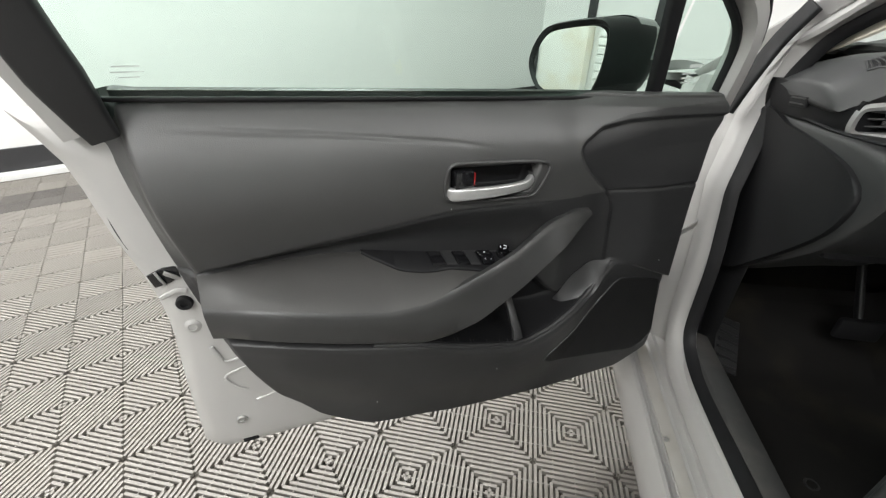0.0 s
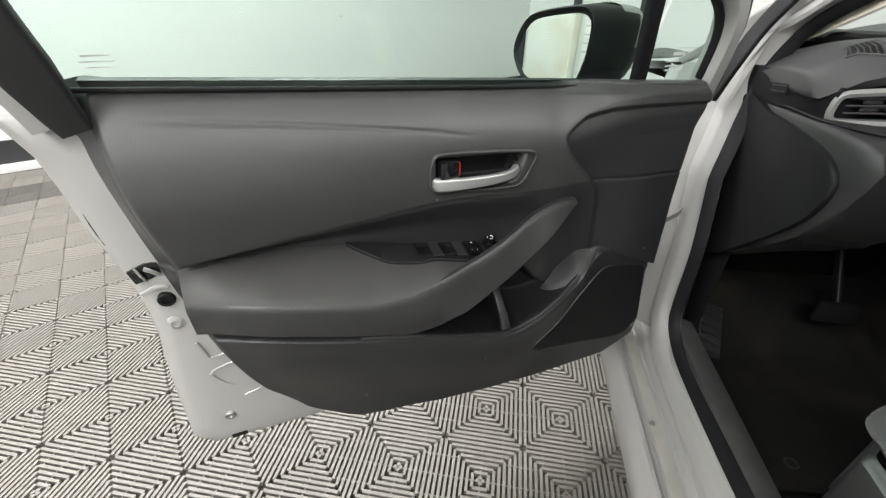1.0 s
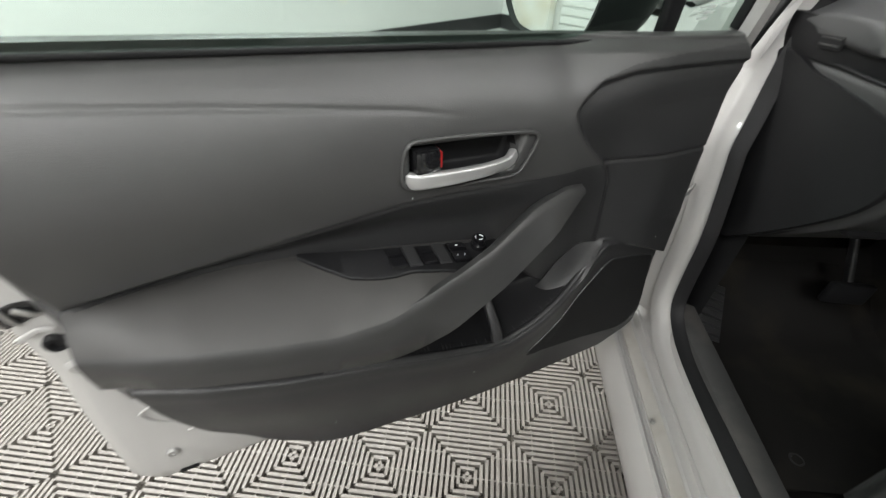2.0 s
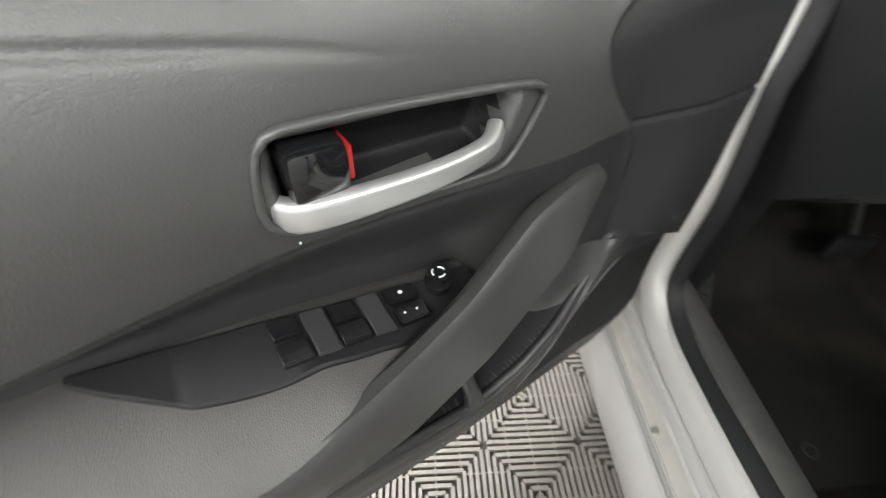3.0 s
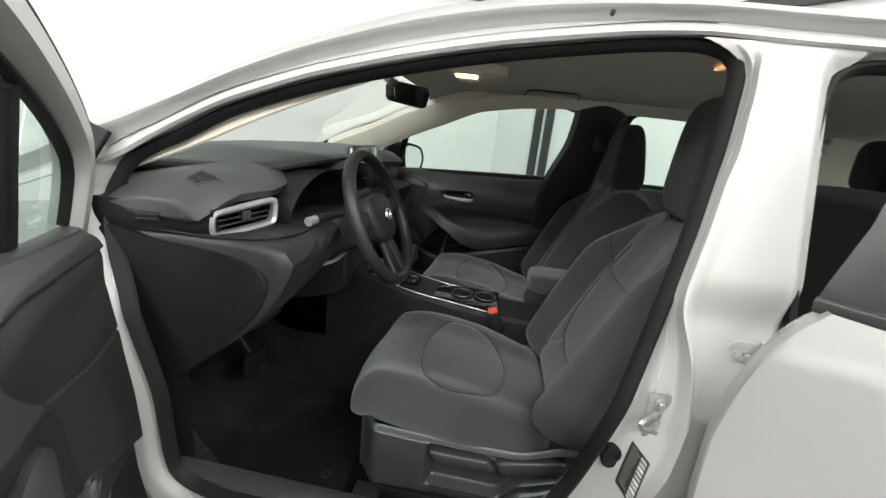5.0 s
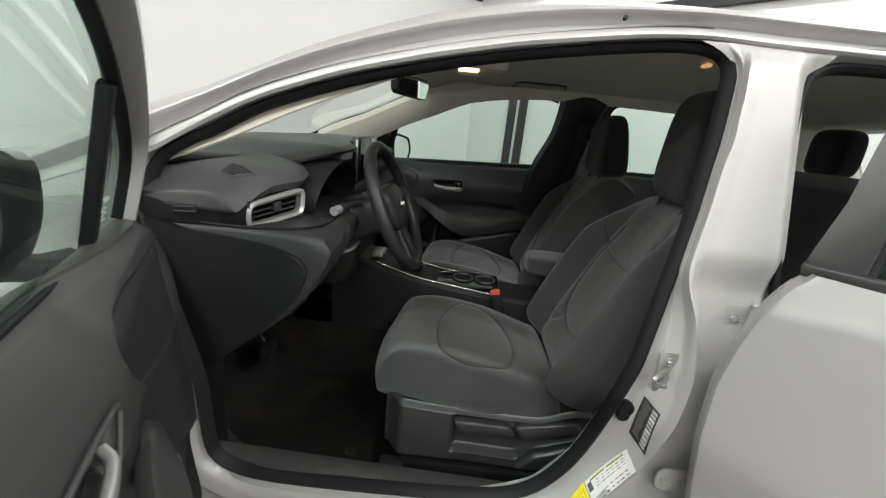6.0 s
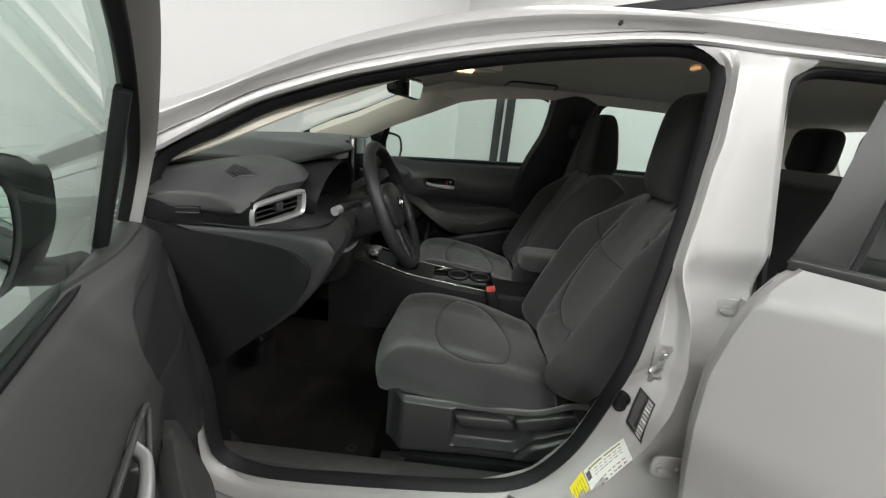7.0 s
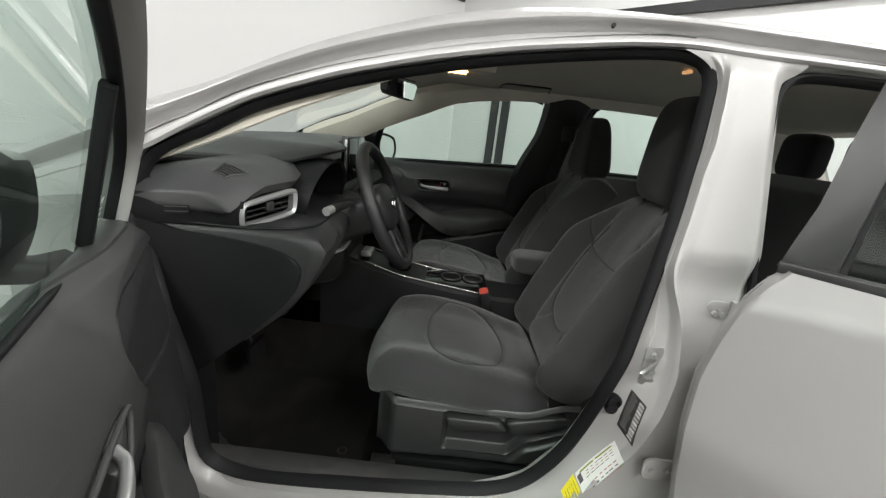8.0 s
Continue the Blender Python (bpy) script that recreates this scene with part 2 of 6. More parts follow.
def block(bm, lo, hi, bevel=0.004, seg=2, m=None):
    new_bm = bmesh.new()
    v = [new_bm.verts.new((x, y, z)) for z in (lo[2], hi[2]) for y in (lo[1], hi[1]) for x in (lo[0], hi[0])]
    for q in ((0, 2, 3, 1), (4, 5, 7, 6), (0, 1, 5, 4), (2, 6, 7, 3), (0, 4, 6, 2), (1, 3, 7, 5)):
        new_bm.faces.new([v[i] for i in q])
    if bevel:
        bmesh.ops.bevel(new_bm, geom=new_bm.edges[:], offset=bevel, segments=seg, affect="EDGES", profile=0.5)
    if m is not None:
        new_bm.transform(m)
    merge(bm, new_bm)
    return bm


def merge(bm, other):
    me = bpy.data.meshes.new("tmp")
    other.to_mesh(me)
    other.free()
    bm.from_mesh(me)
    bpy.data.meshes.remove(me)


def blob(bm, size, power=0.4, fn=None, nu=40, nv=24, at=(0, 0, 0)):
    """A rounded box (superquadric) of half-sizes size, bent by fn(x, y, z) given in fractions of the half-sizes."""
    def sp(v, e):
        return math.copysign(abs(v)**e, v)
    rings = []
    for j in range(1, nv):
        ph = math.pi * (j / nv - 0.5)
        ring = []
        for i in range(nu):
            th = 2 * math.pi * i / nu
            q = (sp(math.cos(ph), power) * sp(math.cos(th), power), sp(math.cos(ph), power) * sp(math.sin(th), power), sp(math.sin(ph), power))
            p = Vector((q[0] * size[0], q[1] * size[1], q[2] * size[2]))
            if fn:
                p = fn(q, p)
            ring.append(p + Vector(at))
        rings.append(ring)
    return loft(bm, rings)


def sheet(bm, fn, nu, nv, thick=None):
    """A surface fn(s, t), s and t from 0 to 1; with thick, a vector that gives it a back."""
    g = [[Vector(fn(i / nu, j / nv)) for i in range(nu + 1)] for j in range(nv + 1)]
    v = [[bm.verts.new(p) for p in r] for r in g]
    for j in range(nv):
        for i in range(nu):
            bm.faces.new((v[j][i], v[j][i + 1], v[j + 1][i + 1], v[j + 1][i]))
    if thick is not None:
        w = [[bm.verts.new(p + Vector(thick)) for p in r] for r in g]
        for j in range(nv):
            for i in range(nu):
                bm.faces.new((w[j][i], w[j + 1][i], w[j + 1][i + 1], w[j][i + 1]))
        rim = [(0, i) for i in range(nu)] + [(j, nu) for j in range(nv)] + [(nv, i) for i in range(nu, 0, -1)] + [(j, 0) for j in range(nv, 0, -1)]
        for a, b in zip(rim, rim[1:] + rim[:1]):
            bm.faces.new((v[a[0]][a[1]], w[a[0]][a[1]], w[b[0]][b[1]], v[b[0]][b[1]]))
    return bm
# ---- the room ----
def room_box(name, lo, hi, mat, label="", bevel=0.0, parent=None, kind="structure", category=""):
    ob = part(name, block(bmesh.new(), lo, hi, bevel), mat, parent, m=R45, smooth=False)
    return tagged(ob, label, category, kind=kind)


W, E_, S_, N_ = ROOM_W, ROOM_E, ROOM_S, ROOM_N
floor = tagged(part("floor", block(bmesh.new(), (W - 0.2, S_ - 0.2, -0.16), (E_ + 0.2, N_ + 0.2, -0.016), 0), concrete, m=R45, smooth=False),
               "concrete floor under ribbed plastic tiles", "floor", kind="structure")
room_box("ceiling", (W - 0.2, S_ - 0.2, CEIL), (E_ + 0.2, N_ + 0.2, CEIL + 0.15), wall_paint, "white painted ceiling", category="ceiling")
wall_n = room_box("wall_north", (W - 0.2, N_, -0.15), (E_ + 0.2, N_ + 0.2, CEIL), wall_paint, "plain white painted wall", category="wall")
room_box("wall_south", (W - 0.2, S_ - 0.2, -0.15), (E_ + 0.2, S_, CEIL), wall_paint, "plain white painted wall", category="wall")
room_box("wall_west", (W - 0.2, S_, -0.15), (W, N_, CEIL), wall_paint, "plain white painted wall", category="wall")
room_box("wall_east", (E_, S_, -0.15), (E_ + 0.2, N_, CEIL), wall_paint, "plain white painted wall", category="wall")
room_box("baseboard", (W, N_ - 0.02, 0.03), (E_, N_ - 0.001, 0.19), black_strip, "charcoal skirting board on the wall", 0.003, category="baseboard")
room_box("baseboard", (E_ - 0.02, S_, 0.03), (E_ - 0.001, N_ - 0.02, 0.19), black_strip, "charcoal skirting board on the wall", 0.003, category="baseboard")
room_box("baseboard", (W, S_ + 0.001, 0.03), (E_ - 0.02, S_ + 0.02, 0.19), black_strip, "charcoal skirting board on the wall", 0.003, category="baseboard")
room_box("trim", (W, N_ - 0.10, -0.016), (E_, N_ - 0.001, 0.028), white_pvc, "white plastic edge strip along the wall", 0.004, category="trim")
room_box("trim", (W, S_ + 0.001, 2.33), (E_, S_ + 0.05, 2.42), black_strip, "dark rail high on the wall", 0.003, category="trim")
room_box("trim", (E_ - 0.05, S_ + 0.05, 2.72), (E_ - 0.001, N_ - 0.001, 2.86), black_strip, "dark rail high on the wall", 0.003, category="trim")


def wall_post(lo, hi):
    room_box("trim", lo, hi, black_strip, "dark metal upright strip on the wall", 0.004, category="trim")


# uprights beside a white strip, far behind the car and ahead of it
for c in (3.345, 3.515):
    wall_post((c - 0.11, S_ + 0.001, 0.19), (c, S_ + 0.03, 2.33))
for c in (2.63, 1.81):
    wall_post((E_ - 0.03, c, 0.19), (E_ - 0.001, c + 0.10, 2.72))


def ceiling_light(place):
    m = lamp_place(*place)
    t = thing("ceiling_light", m.translation, "long white lamp with a glowing diffuser, slanted under the ceiling", "lamp", "ceiling lamps")
    part("frame", block(bmesh.new(), (-.80, -.11, 0), (.80, .11, .06), .01), white_pvc, t, m=m)
    part("diffuser", block(bmesh.new(), (-.76, -.08, -.015), (.76, .08, 0), .005), tube_glow, t, "glowing diffuser", m=m)
    for x in (-.6, .6):
        part("bracket", block(bmesh.new(), (x - .02, -.02, .055), (x + .02, .02, .22), .004), white_pvc, t, "white bracket to the ceiling", m=m)


for place in LAMPS:
    ceiling_light(place)


# a roller shutter in the west wall, with a white column beside it
def roller_door():
    d = tagged(part("door_1", block(bmesh.new(), (W + 0.001, -1.25, 0.0), (W + 0.03, 2.05, 2.7), 0.002), white_pvc, m=R45),
               "white slatted roller shutter, closed", "door", kind="structure")
    for i in range(30):
        bm = block(bmesh.new(), (W + 0.03, -1.23, 0.01 + i * 0.09), (W + 0.048, 2.03, 0.01 + i * 0.09 + 0.078), 0.006, 1)
        part("slat", bm, white_pvc, d, m=R45)


roller_door()
room_box("column", (W + 0.001, 2.12, 0.0), (W + 0.16, 2.75, CEIL), stained_panel, "stained white boxed column beside the shutter", 0.01, category="column")
wall_post((W + 0.001, 2.88, 0.19), (W + 0.03, 3.0, 2.72))


# small dark specks and nail heads on the white wall
rs = random.Random(11)
for i in range(26):
    a, z = rs.uniform(-2.5, 4.0), rs.uniform(.7, 2.6)
    r = rs.uniform(.003, .008)
    bm = bmesh.new()
    loft(bm, [[Vector((a + r * k * math.cos(q), N_ - h, z + r * k * math.sin(q))) for q in np.linspace(0, 2 * math.pi, 8, endpoint=False)] for k, h in ((1, .0), (1, .002), (.5, .003))])
    part("nail_head", bm, black_strip, wall_n, m=R45)
# ---- the car ----
car = thing("car", (XC, -0.6, 0), "silver four-door saloon with both doors of one side open", "car")


def mx(p):
    """The mirror image of a place on the car's other side."""
    return Vector((2 * XC - p[0], p[1], p[2]))


def side_x(z):
    """How far out the body's door opening stands at a height."""
    return 0.875 + 0.30 * max(0.0, z - 0.78)


FRONT_OPENING = [(.270, .42), (.290, .60), (.315, .70), (.347, .80), (.395, .90), (.418, .96), (.421, 1.01), (.392, 1.075), (.34, 1.112), (.292, 1.136), (.19, 1.195), (.024, 1.258), (-.144, 1.304),
                 (-.313, 1.341), (-.541, 1.377), (-.655, 1.386), (-.712, 1.37), (-.727, 1.325), (-.69, 1.08), (-.65, .91), (-.592, .69), (-.538, .54),
                 (-.467, .445), (-.38, .405), (-.178, .383), (.08, .368), (.2, .375)]
REAR_OPENING = [(-.86, .47), (-.85, .9), (-.85, 1.25), (-.868, 1.345), (-.93, 1.372), (-1.2, 1.368), (-1.5, 1.335), (-1.70, 1.24), (-1.75, 1.0),
                (-1.62, .72), (-1.42, .52), (-1.25, .42), (-.95, .40)]
RAIL = [(.80, .985), (.62, 1.075), (.44, 1.165), (.289, 1.225), (.132, 1.301), (.026, 1.345), (-.135, 1.398), (-.244, 1.423), (-.409, 1.447), (-.632, 1.454), (-.857, 1.450),
        (-1.05, 1.442), (-1.4, 1.405), (-1.75, 1.33)]


def loops(outline, n=150):
    p = spline([(y, z, 0) for y, z in outline], n, True)
    out = []
    c = sum(p, Vector()) / n
    for i in range(n):
        t = (p[(i + 2) % n] - p[i - 2]).normalized()
        nn = Vector((t.y, -t.x, 0))
        if nn.dot(p[i] - c) < 0:
            nn = -nn
        out.append((p[i], nn))
    return out


def at_side(y, z, off, far=False):
    p = Vector((side_x(z) + off, y, z))
    return mx(p) if far else p


def opening_ring(name, outline, far):
    """The stepped flange of the body round a door opening, and its rubber seal."""
    lp = loops(outline)
    rows = [(-.002, .055), (.0, .045), (.010, .036), (.016, .030), (.022, .014), (.034, .006), (.052, .002), (.060, .006), (.075, .016)]
    bm = bmesh.new()

    def row(d, off):
        out = []
        for p, n in lp:
            front = name == "front_door_opening"
            k = float(step(-n.x if front else n.x, .15, .45)) * float(step(1.40 - p.y, 0, .03))
            dd, oo = d + (min(d, .004) - d) * k, off + (max(off, .052 if front else .034) - off) * k
            if n.y > .2:
                dd = min(dd, .026)
            out.append(at_side(p.x + n.x * dd, p.y + n.y * dd, oo, far))
        return out
    loft(bm, [row(d, off) for d, off in rows], True, False, False)
    ring = part(name, bm, jamb, car, "silver painted door opening flange")
    bm = bmesh.new()
    prof = [(-.016, .052), (-.014, .043), (-.009, .036), (-.002, .028), (.004, .031), (.006, .042), (-.002, .047), (-.010, .055)]
    loft(bm, [[at_side(p.x + n.x * d, p.y + n.y * d, off - .004, far) for p, n in lp] for d, off in prof], True, True)
    part("door_seal", bm, rubber, ring, "black rubber weather seal")
    return ring


RINGS = {}
for far in (False, True):
    for name, o in (("front_door_opening", FRONT_OPENING), ("rear_door_opening", REAR_OPENING)):
        RINGS[name, far] = opening_ring(name, o, far)

rail_pts = spline([(y, z, 0) for y, z in RAIL], 90)
top_of_opening = curve([(-1.75, 1.27), (-1.5, 1.36), (-1.2, 1.393), (-.95, 1.397), (-.80, 1.399), (-.655, 1.405), (-.541, 1.396), (-.313, 1.361), (-.144, 1.324), (.024, 1.278), (.19, 1.215),
                        (.297, 1.154), (.40, 1.085), (.62, 1.0), (.82, .93)])


def roof_rail(far):
    bm = bmesh.new()
    rings = []
    for p in rail_pts:
        lo = float(top_of_opening(p.x)) - .012
        hi = p.y
        ring = []
        for f, off in ((0, .010), (.08, .003), (.18, .002), (.30, .007), (.345, .013), (.38, .016), (.42, .012), (.56, -.004), (.62, -.010), (.66, -.0125), (.71, -.012), (.80, -.004), (.90, .008), (.96, .019), (1.0, .032)):
            ring.append(at_side(p.x, lo + (hi - lo) * f, off, far))
        rings.append(ring)
    loft(bm, rings, False, False, False)
    return part("roof_rail", bm, paint, car, "curved silver roof rail")


for far in (False, True):
    roof_rail(far)

roof_y = [p for p in rail_pts if p.x < 0.06]


def roof_fn(s, t):
    p = roof_y[round(t * (len(roof_y) - 1))]
    a = side_x(p.y) + .032
    b = 2 * XC - a
    return (a + (b - a) * s, p.x, p.y + .035 * math.sin(math.pi * s)**0.6)


bm = bmesh.new()
sheet(bm, roof_fn, 24, len(roof_y) - 1)
part("roof", bm, paint, car, "silver roof panel")


def liner_fn(s, t):
    y = .02 - 1.95 * t
    z = 1.378 - .06 * step(-y, 1.1, 1.9) - .055 * (1 - step(-y, -.05, .14))
    a = 1.085
    return (a + (2 * XC - 2 * a) * s, y, z + .028 * math.sin(math.pi * s)**0.5)


bm = bmesh.new()
sheet(bm, liner_fn, 40, 40)
part("headliner", bm, headcloth, car, "beige cloth headliner")

# windscreen and the dark band round it
def screen_fn(s, t):
    y = .78 - .78 * t
    z = float(np.interp(y, [p.x for p in rail_pts][::-1], [p.y for p in rail_pts][::-1])) - .006
    a = side_x(z) + .034
    bow = .06 * 4 * s * (1 - s)
    return (a + (2 * XC - 2 * a) * s, y + bow * (1 - .7 * t), z)


bm = bmesh.new()
sheet(bm, screen_fn, 24, 14)
ws = part("windscreen", bm, screen_glass_mat, car, "clear windscreen glass")
for s in (0.012, 0.988):
    bm = bmesh.new()
    sweep(bm, [Vector(screen_fn(s, i / 14)) - Vector((0, .006, 0)) for i in range(15)], rrect(.022, .008, .003))
    part("windscreen_band", bm, rubber, ws, "black edge band")

# B pillars: the painted steel between the two openings
seal_y = curve([(.38, -.30), (.405, -.38), (.445, -.467), (.54, -.538), (.69, -.592), (.91, -.65), (1.08, -.69), (1.29, -.730), (1.345, -.733), (1.365, -.718), (1.380, -.685), (1.40, -.62), (1.42, -.58)])
ridge_y = curve([(.38, -.50), (.45, -.56), (.508, -.612), (.59, -.665), (.68, -.696), (.76, -.702), (.848, -.700), (.888, -.694), (.948, -.673), (1.011, -.672), (1.129, -.702), (1.215, -.727), (1.339, -.738), (1.42, -.745)])
valley = curve([(.38, .022), (.76, .022), (.88, .024), (.948, .032), (1.011, .031), (1.13, .028), (1.215, .018), (1.42, .016)])


def pillar_off(y, z):
    """How deep the pillar lies behind the side's surface."""
    y0 = float(seal_y(z)) + .004
    r = min(float(ridge_y(z)), y0 - .01)
    f = (y0 - y) / max(.01, y0 - r)
    high = float(step(z, .93, 1.02))
    # lower half: a slope down to the seal, with a pan round the striker and a sunk field for the hinges behind
    deep = float(np.interp(z, [.45, .75, .95, 1.1, 1.4], [.066, .064, .050, .034, .028]))
    low = deep * float(np.interp(f, [0, .3, .7, .88, 1.0], [1.0, .90, .42, .22, -.05]))
    low += .010 * float(step(f, .50, .58)) * float(1 - step(f, .82, .96)) * float(step(z, .72, .76)) * float(1 - step(z, .94, 1.02))
    low += .038 * float(step(r - y, .0, float(valley(z))))
    # upper half: two soft ribs beside the seal, then a broad smooth face
    top = .028 - .015 * float(step(f, .36, .56)) + .0055 * float(step(f, .58, .72)) - .0165 * float(step(f, .76, 1.02))
    top += .003 * float(step(r - y, .004, .03))
    off = low + (top - low) * high + .03 * float(step(-y, .825, .87))
    return off + (.012 - off) * float(step(z, 1.350, 1.388)) + .022 * float(step(z, 1.389, 1.402))


def b_pillar(far):
    bm = bmesh.new()

    def fn(s, t):
        z = .385 + 1.03 * t
        y0, r, v = float(seal_y(z)) + .004, float(ridge_y(z)), float(valley(z))
        r = min(r, y0 - .01)
        y = float(np.interp(s, [0, .5, .625, .75, 1.0], [y0, r, r - v, r - v - .02, -.862 - .035 * float(step(z, 1.335, 1.385))]))
        return at_side(y, z, pillar_off(y, z), far)
    sheet(bm, fn, 96, 120)
    return part("b_pillar", bm, jamb, car, "silver painted pillar between the doors")


pillar = b_pillar(False)
b_pillar(True)


def on_pillar(y, z, out=0.0):
    return at_side(y, z, pillar_off(y, z) - out)


def pillar_disc(y, z, r, rings, mat, name, parent, label):
    bm = bmesh.new()
    loft(bm, [[on_pillar(y, z) + Vector((-.005 - h, r * k * math.cos(a), r * k * math.sin(a))) for a in np.linspace(0, 2 * math.pi, 24, endpoint=False)] for k, h in rings])
    return part(name, bm, mat, parent, label)


BOLT = ((1, -.006), (1, .003), (.62, .004), (.58, .009), (.45, .010), (.1, .010))
# striker
bm = bmesh.new()
slab(bm, [on_pillar(-.668, .772) + Vector((-.002, y * 1.3, z * 1.2)) for y, z in ((.013, .034), (-.012, .036), (-.024, .010), (-.026, -.016), (-.010, -.040), (.010, -.036), (.012, 0))], (-.005, .001, 0), .002)
strike = part("striker", bm, steel, pillar, "zinc-plated door striker")
bm = bmesh.new()
sweep(bm, spline([on_pillar(-.668, .772) + Vector(q) for q in ((-.002, -.010, .012), (-.028, .016, .011), (-.038, .032, .006), (-.039, .033, -.004), (-.030, .016, -.012), (-.002, -.012, -.012))], 26), circle(.0042, 8), (0, .3, .9))
part("striker_loop", bm, steel, strike, "steel loop")
for dz in (.024, -.026):
    bm = bmesh.new()
    c = on_pillar(-.668, .772) + Vector((-.006, -.002, dz))
    loft(bm, [[c + Vector((-h, .009 * k * math.cos(a), .009 * k * math.sin(a))) for a in np.linspace(0, 2 * math.pi, 16, endpoint=False)] for k, h in BOLT])
    part("bolt", bm, steel, strike, "steel bolt")
# rubber plug
pl = pillar_disc(-.621, .672, .016, ((1, -.008), (1, .004), (.9, .007), (.62, .007), (.58, .003), (.1, .003)), rubber, "grommet", pillar, "black rubber grommet")
pillar_disc(-.617, .657, .0135, ((1, -.008), (1, .005), (.85, .008), (.4, .008), (.1, .006)), rubber, "plug", pl, "black rubber plug")


def pillar_quad(name, quad, out, mat, parent, label="", s0=0, s1=1, t0=0, t1=1):
    """A thin label on the pillar: quad is four (y, z) corners, the s and t limits a part of it."""
    a, b, c, d = (Vector((y, z, 0)) for y, z in quad)

    def fn(s, t):
        s, t = s0 + (s1 - s0) * s, t0 + (t1 - t0) * t
        p = a.lerp(b, s).lerp(d.lerp(c, s), t)
        return on_pillar(p.x, p.y, out)
    bm = bmesh.new()
    sheet(bm, fn, 6, 6)
    return part(name, bm, mat, parent, label)


rng = random.Random(4)
q = [(-.646, .711), (-.674, .688), (-.660, .598), (-.632, .626)]
lab = pillar_quad("data_plate", q, .0012, black_label, pillar, "black printed data plate")
for i in range(30):
    t = .03 + i / 32
    pillar_quad("print_bar", q, .0022, white_label if i % 3 else ink, lab, "", .60, .90, t, t + rng.uniform(.012, .028))
for i in range(16):
    t = .05 + i * .055
    s0 = rng.uniform(.06, .14)
    pillar_quad("print_line", q, .0022, steel, lab, "", s0, rng.uniform(.36, .54), t, t + .018)
q = [(-.632, .592), (-.655, .551), (-.592, .452), (-.567, .492)]
lab = pillar_quad("tyre_label", q, .0012, white_label, pillar, "white printed tyre label with a dark heading")
pillar_quad("print_bar", q, .0022, green_label, lab, "", .05, .10, .10, .50)
pillar_quad("print_bar", q, .0022, green_label, lab, "", .05, .10, .55, .90)
for i in range(8):
    for k in range(6):
        s0, t0 = .17 + i * .085, .12 + k * .118
        pillar_quad("print_line", q, .0022, print_red if i in (1, 3, 4, 6) else ink, lab, "", s0, s0 + .022, t0, t0 + rng.uniform(.05, .095))
pillar_quad("print_patch", q, .0022, green_label, lab, "olive patch", .70, .94, .02, .13)
pillar_quad("print_patch", q, .0022, green_label, lab, "olive patch", .74, .96, .86, .98)
pillar_quad("print_dot", q, .0022, ink, lab, "", .10, .34, .88, .98)
q = [(-.564, .490), (-.588, .455), (-.566, .408), (-.542, .450)]
lab = pillar_quad("sticker", q, .0012, yellow, pillar, "yellow printed sticker")
for i in range(5):
    pillar_quad("print_line", q, .0022, green_label, lab, "", .12, .88, .14 + i * .16, .17 + i * .16)
# hinges of the rear door
def body_hinge(y0, y1, z, x):
    bm = bmesh.new()
    slab(bm, [(x, (y0 + y1) / 2 + p, z + q) for p, q in rrect(abs(y1 - y0), .052, .016)], (-.007, 0, 0), .003)
    h = part("rear_door_hinge", bm, jamb, car, "silver painted rear door hinge")
    for y in (y0 - .016, y1 + .022):
        bm = bmesh.new()
        loft(bm, [[Vector((x - .006 - hh, y + .010 * k * math.cos(a), z + .010 * k * math.sin(a))) for a in np.linspace(0, 2 * math.pi, 6 if k < .7 else 18, endpoint=False)] for k, hh in ((1, -.004), (1, .003))])
        loft(bm, [[Vector((x - .006 - hh, y + .0062 * math.cos(a), z + .0062 * math.sin(a))) for a in np.linspace(0, 2 * math.pi, 6, endpoint=False)] for hh in (.002, .010)])
        part("bolt", bm, jamb, h, "painted hinge bolt")
    bm = bmesh.new()
    sweep(bm, [(x - .012, y1 - .004, z - .030), (x - .012, y1 - .004, z + .030)], circle(.010, 12), (1, 0, 0))
    part("hinge_pin", bm, jamb, h, "hinge barrel")


body_hinge(-.690, -.765, .552, .880)
body_hinge(-.765, -.815, .890, .952)
# small hole in the roof rail
bm = bmesh.new()
slab(bm, [at_side(-.497 + .004 * math.cos(a), 1.412 + .004 * math.sin(a), -.014) for a in np.linspace(0, 2 * math.pi, 12, endpoint=False)], (.006, 0, -.002))
part("rail_plug", bm, rubber, car, "small black plug in the roof rail")

# the rearward face of the hinge pillar, and the dark strip above it
for far in (False, True):
    bm = bmesh.new()
    sheet(bm, lambda s, t: (mx if far else Vector)((.912 - .125 * s + .30 * max(0.0, .66 * t - .45), .300 + .130 * float(step(t, .25, .95)) + .11 * s**0.7, .33 + .66 * t)), 10, 16)
    part("hinge_pillar", bm, jamb, car, "silver painted hinge pillar")
    bm = bmesh.new()
    sweep(bm, [(mx if far else Vector)(p) for p in spline([(.885, .43, .93), (.905, .425, 1.0), (.935, .43, 1.07), (.965, .41, 1.135)], 14)], rrect(.012, .045, .004), (0, 1, .4))
    part("pillar_strip", bm, rubber, car, "black rubber strip at the foot of the windscreen pillar")

    bm = bmesh.new()

    def corner(s, t, far=far):
        y = .43 + .45 * s
        lo, hi = .86, max(.90, float(top_of_opening(y)) + .012)
        z = lo + (hi - lo) * t
        return at_side(y, z, .014 - .010 * t, far)
    sheet(bm, corner, 16, 8)
    part("wing_corner", bm, paint, car, "silver corner panel at the foot of the windscreen pillar")

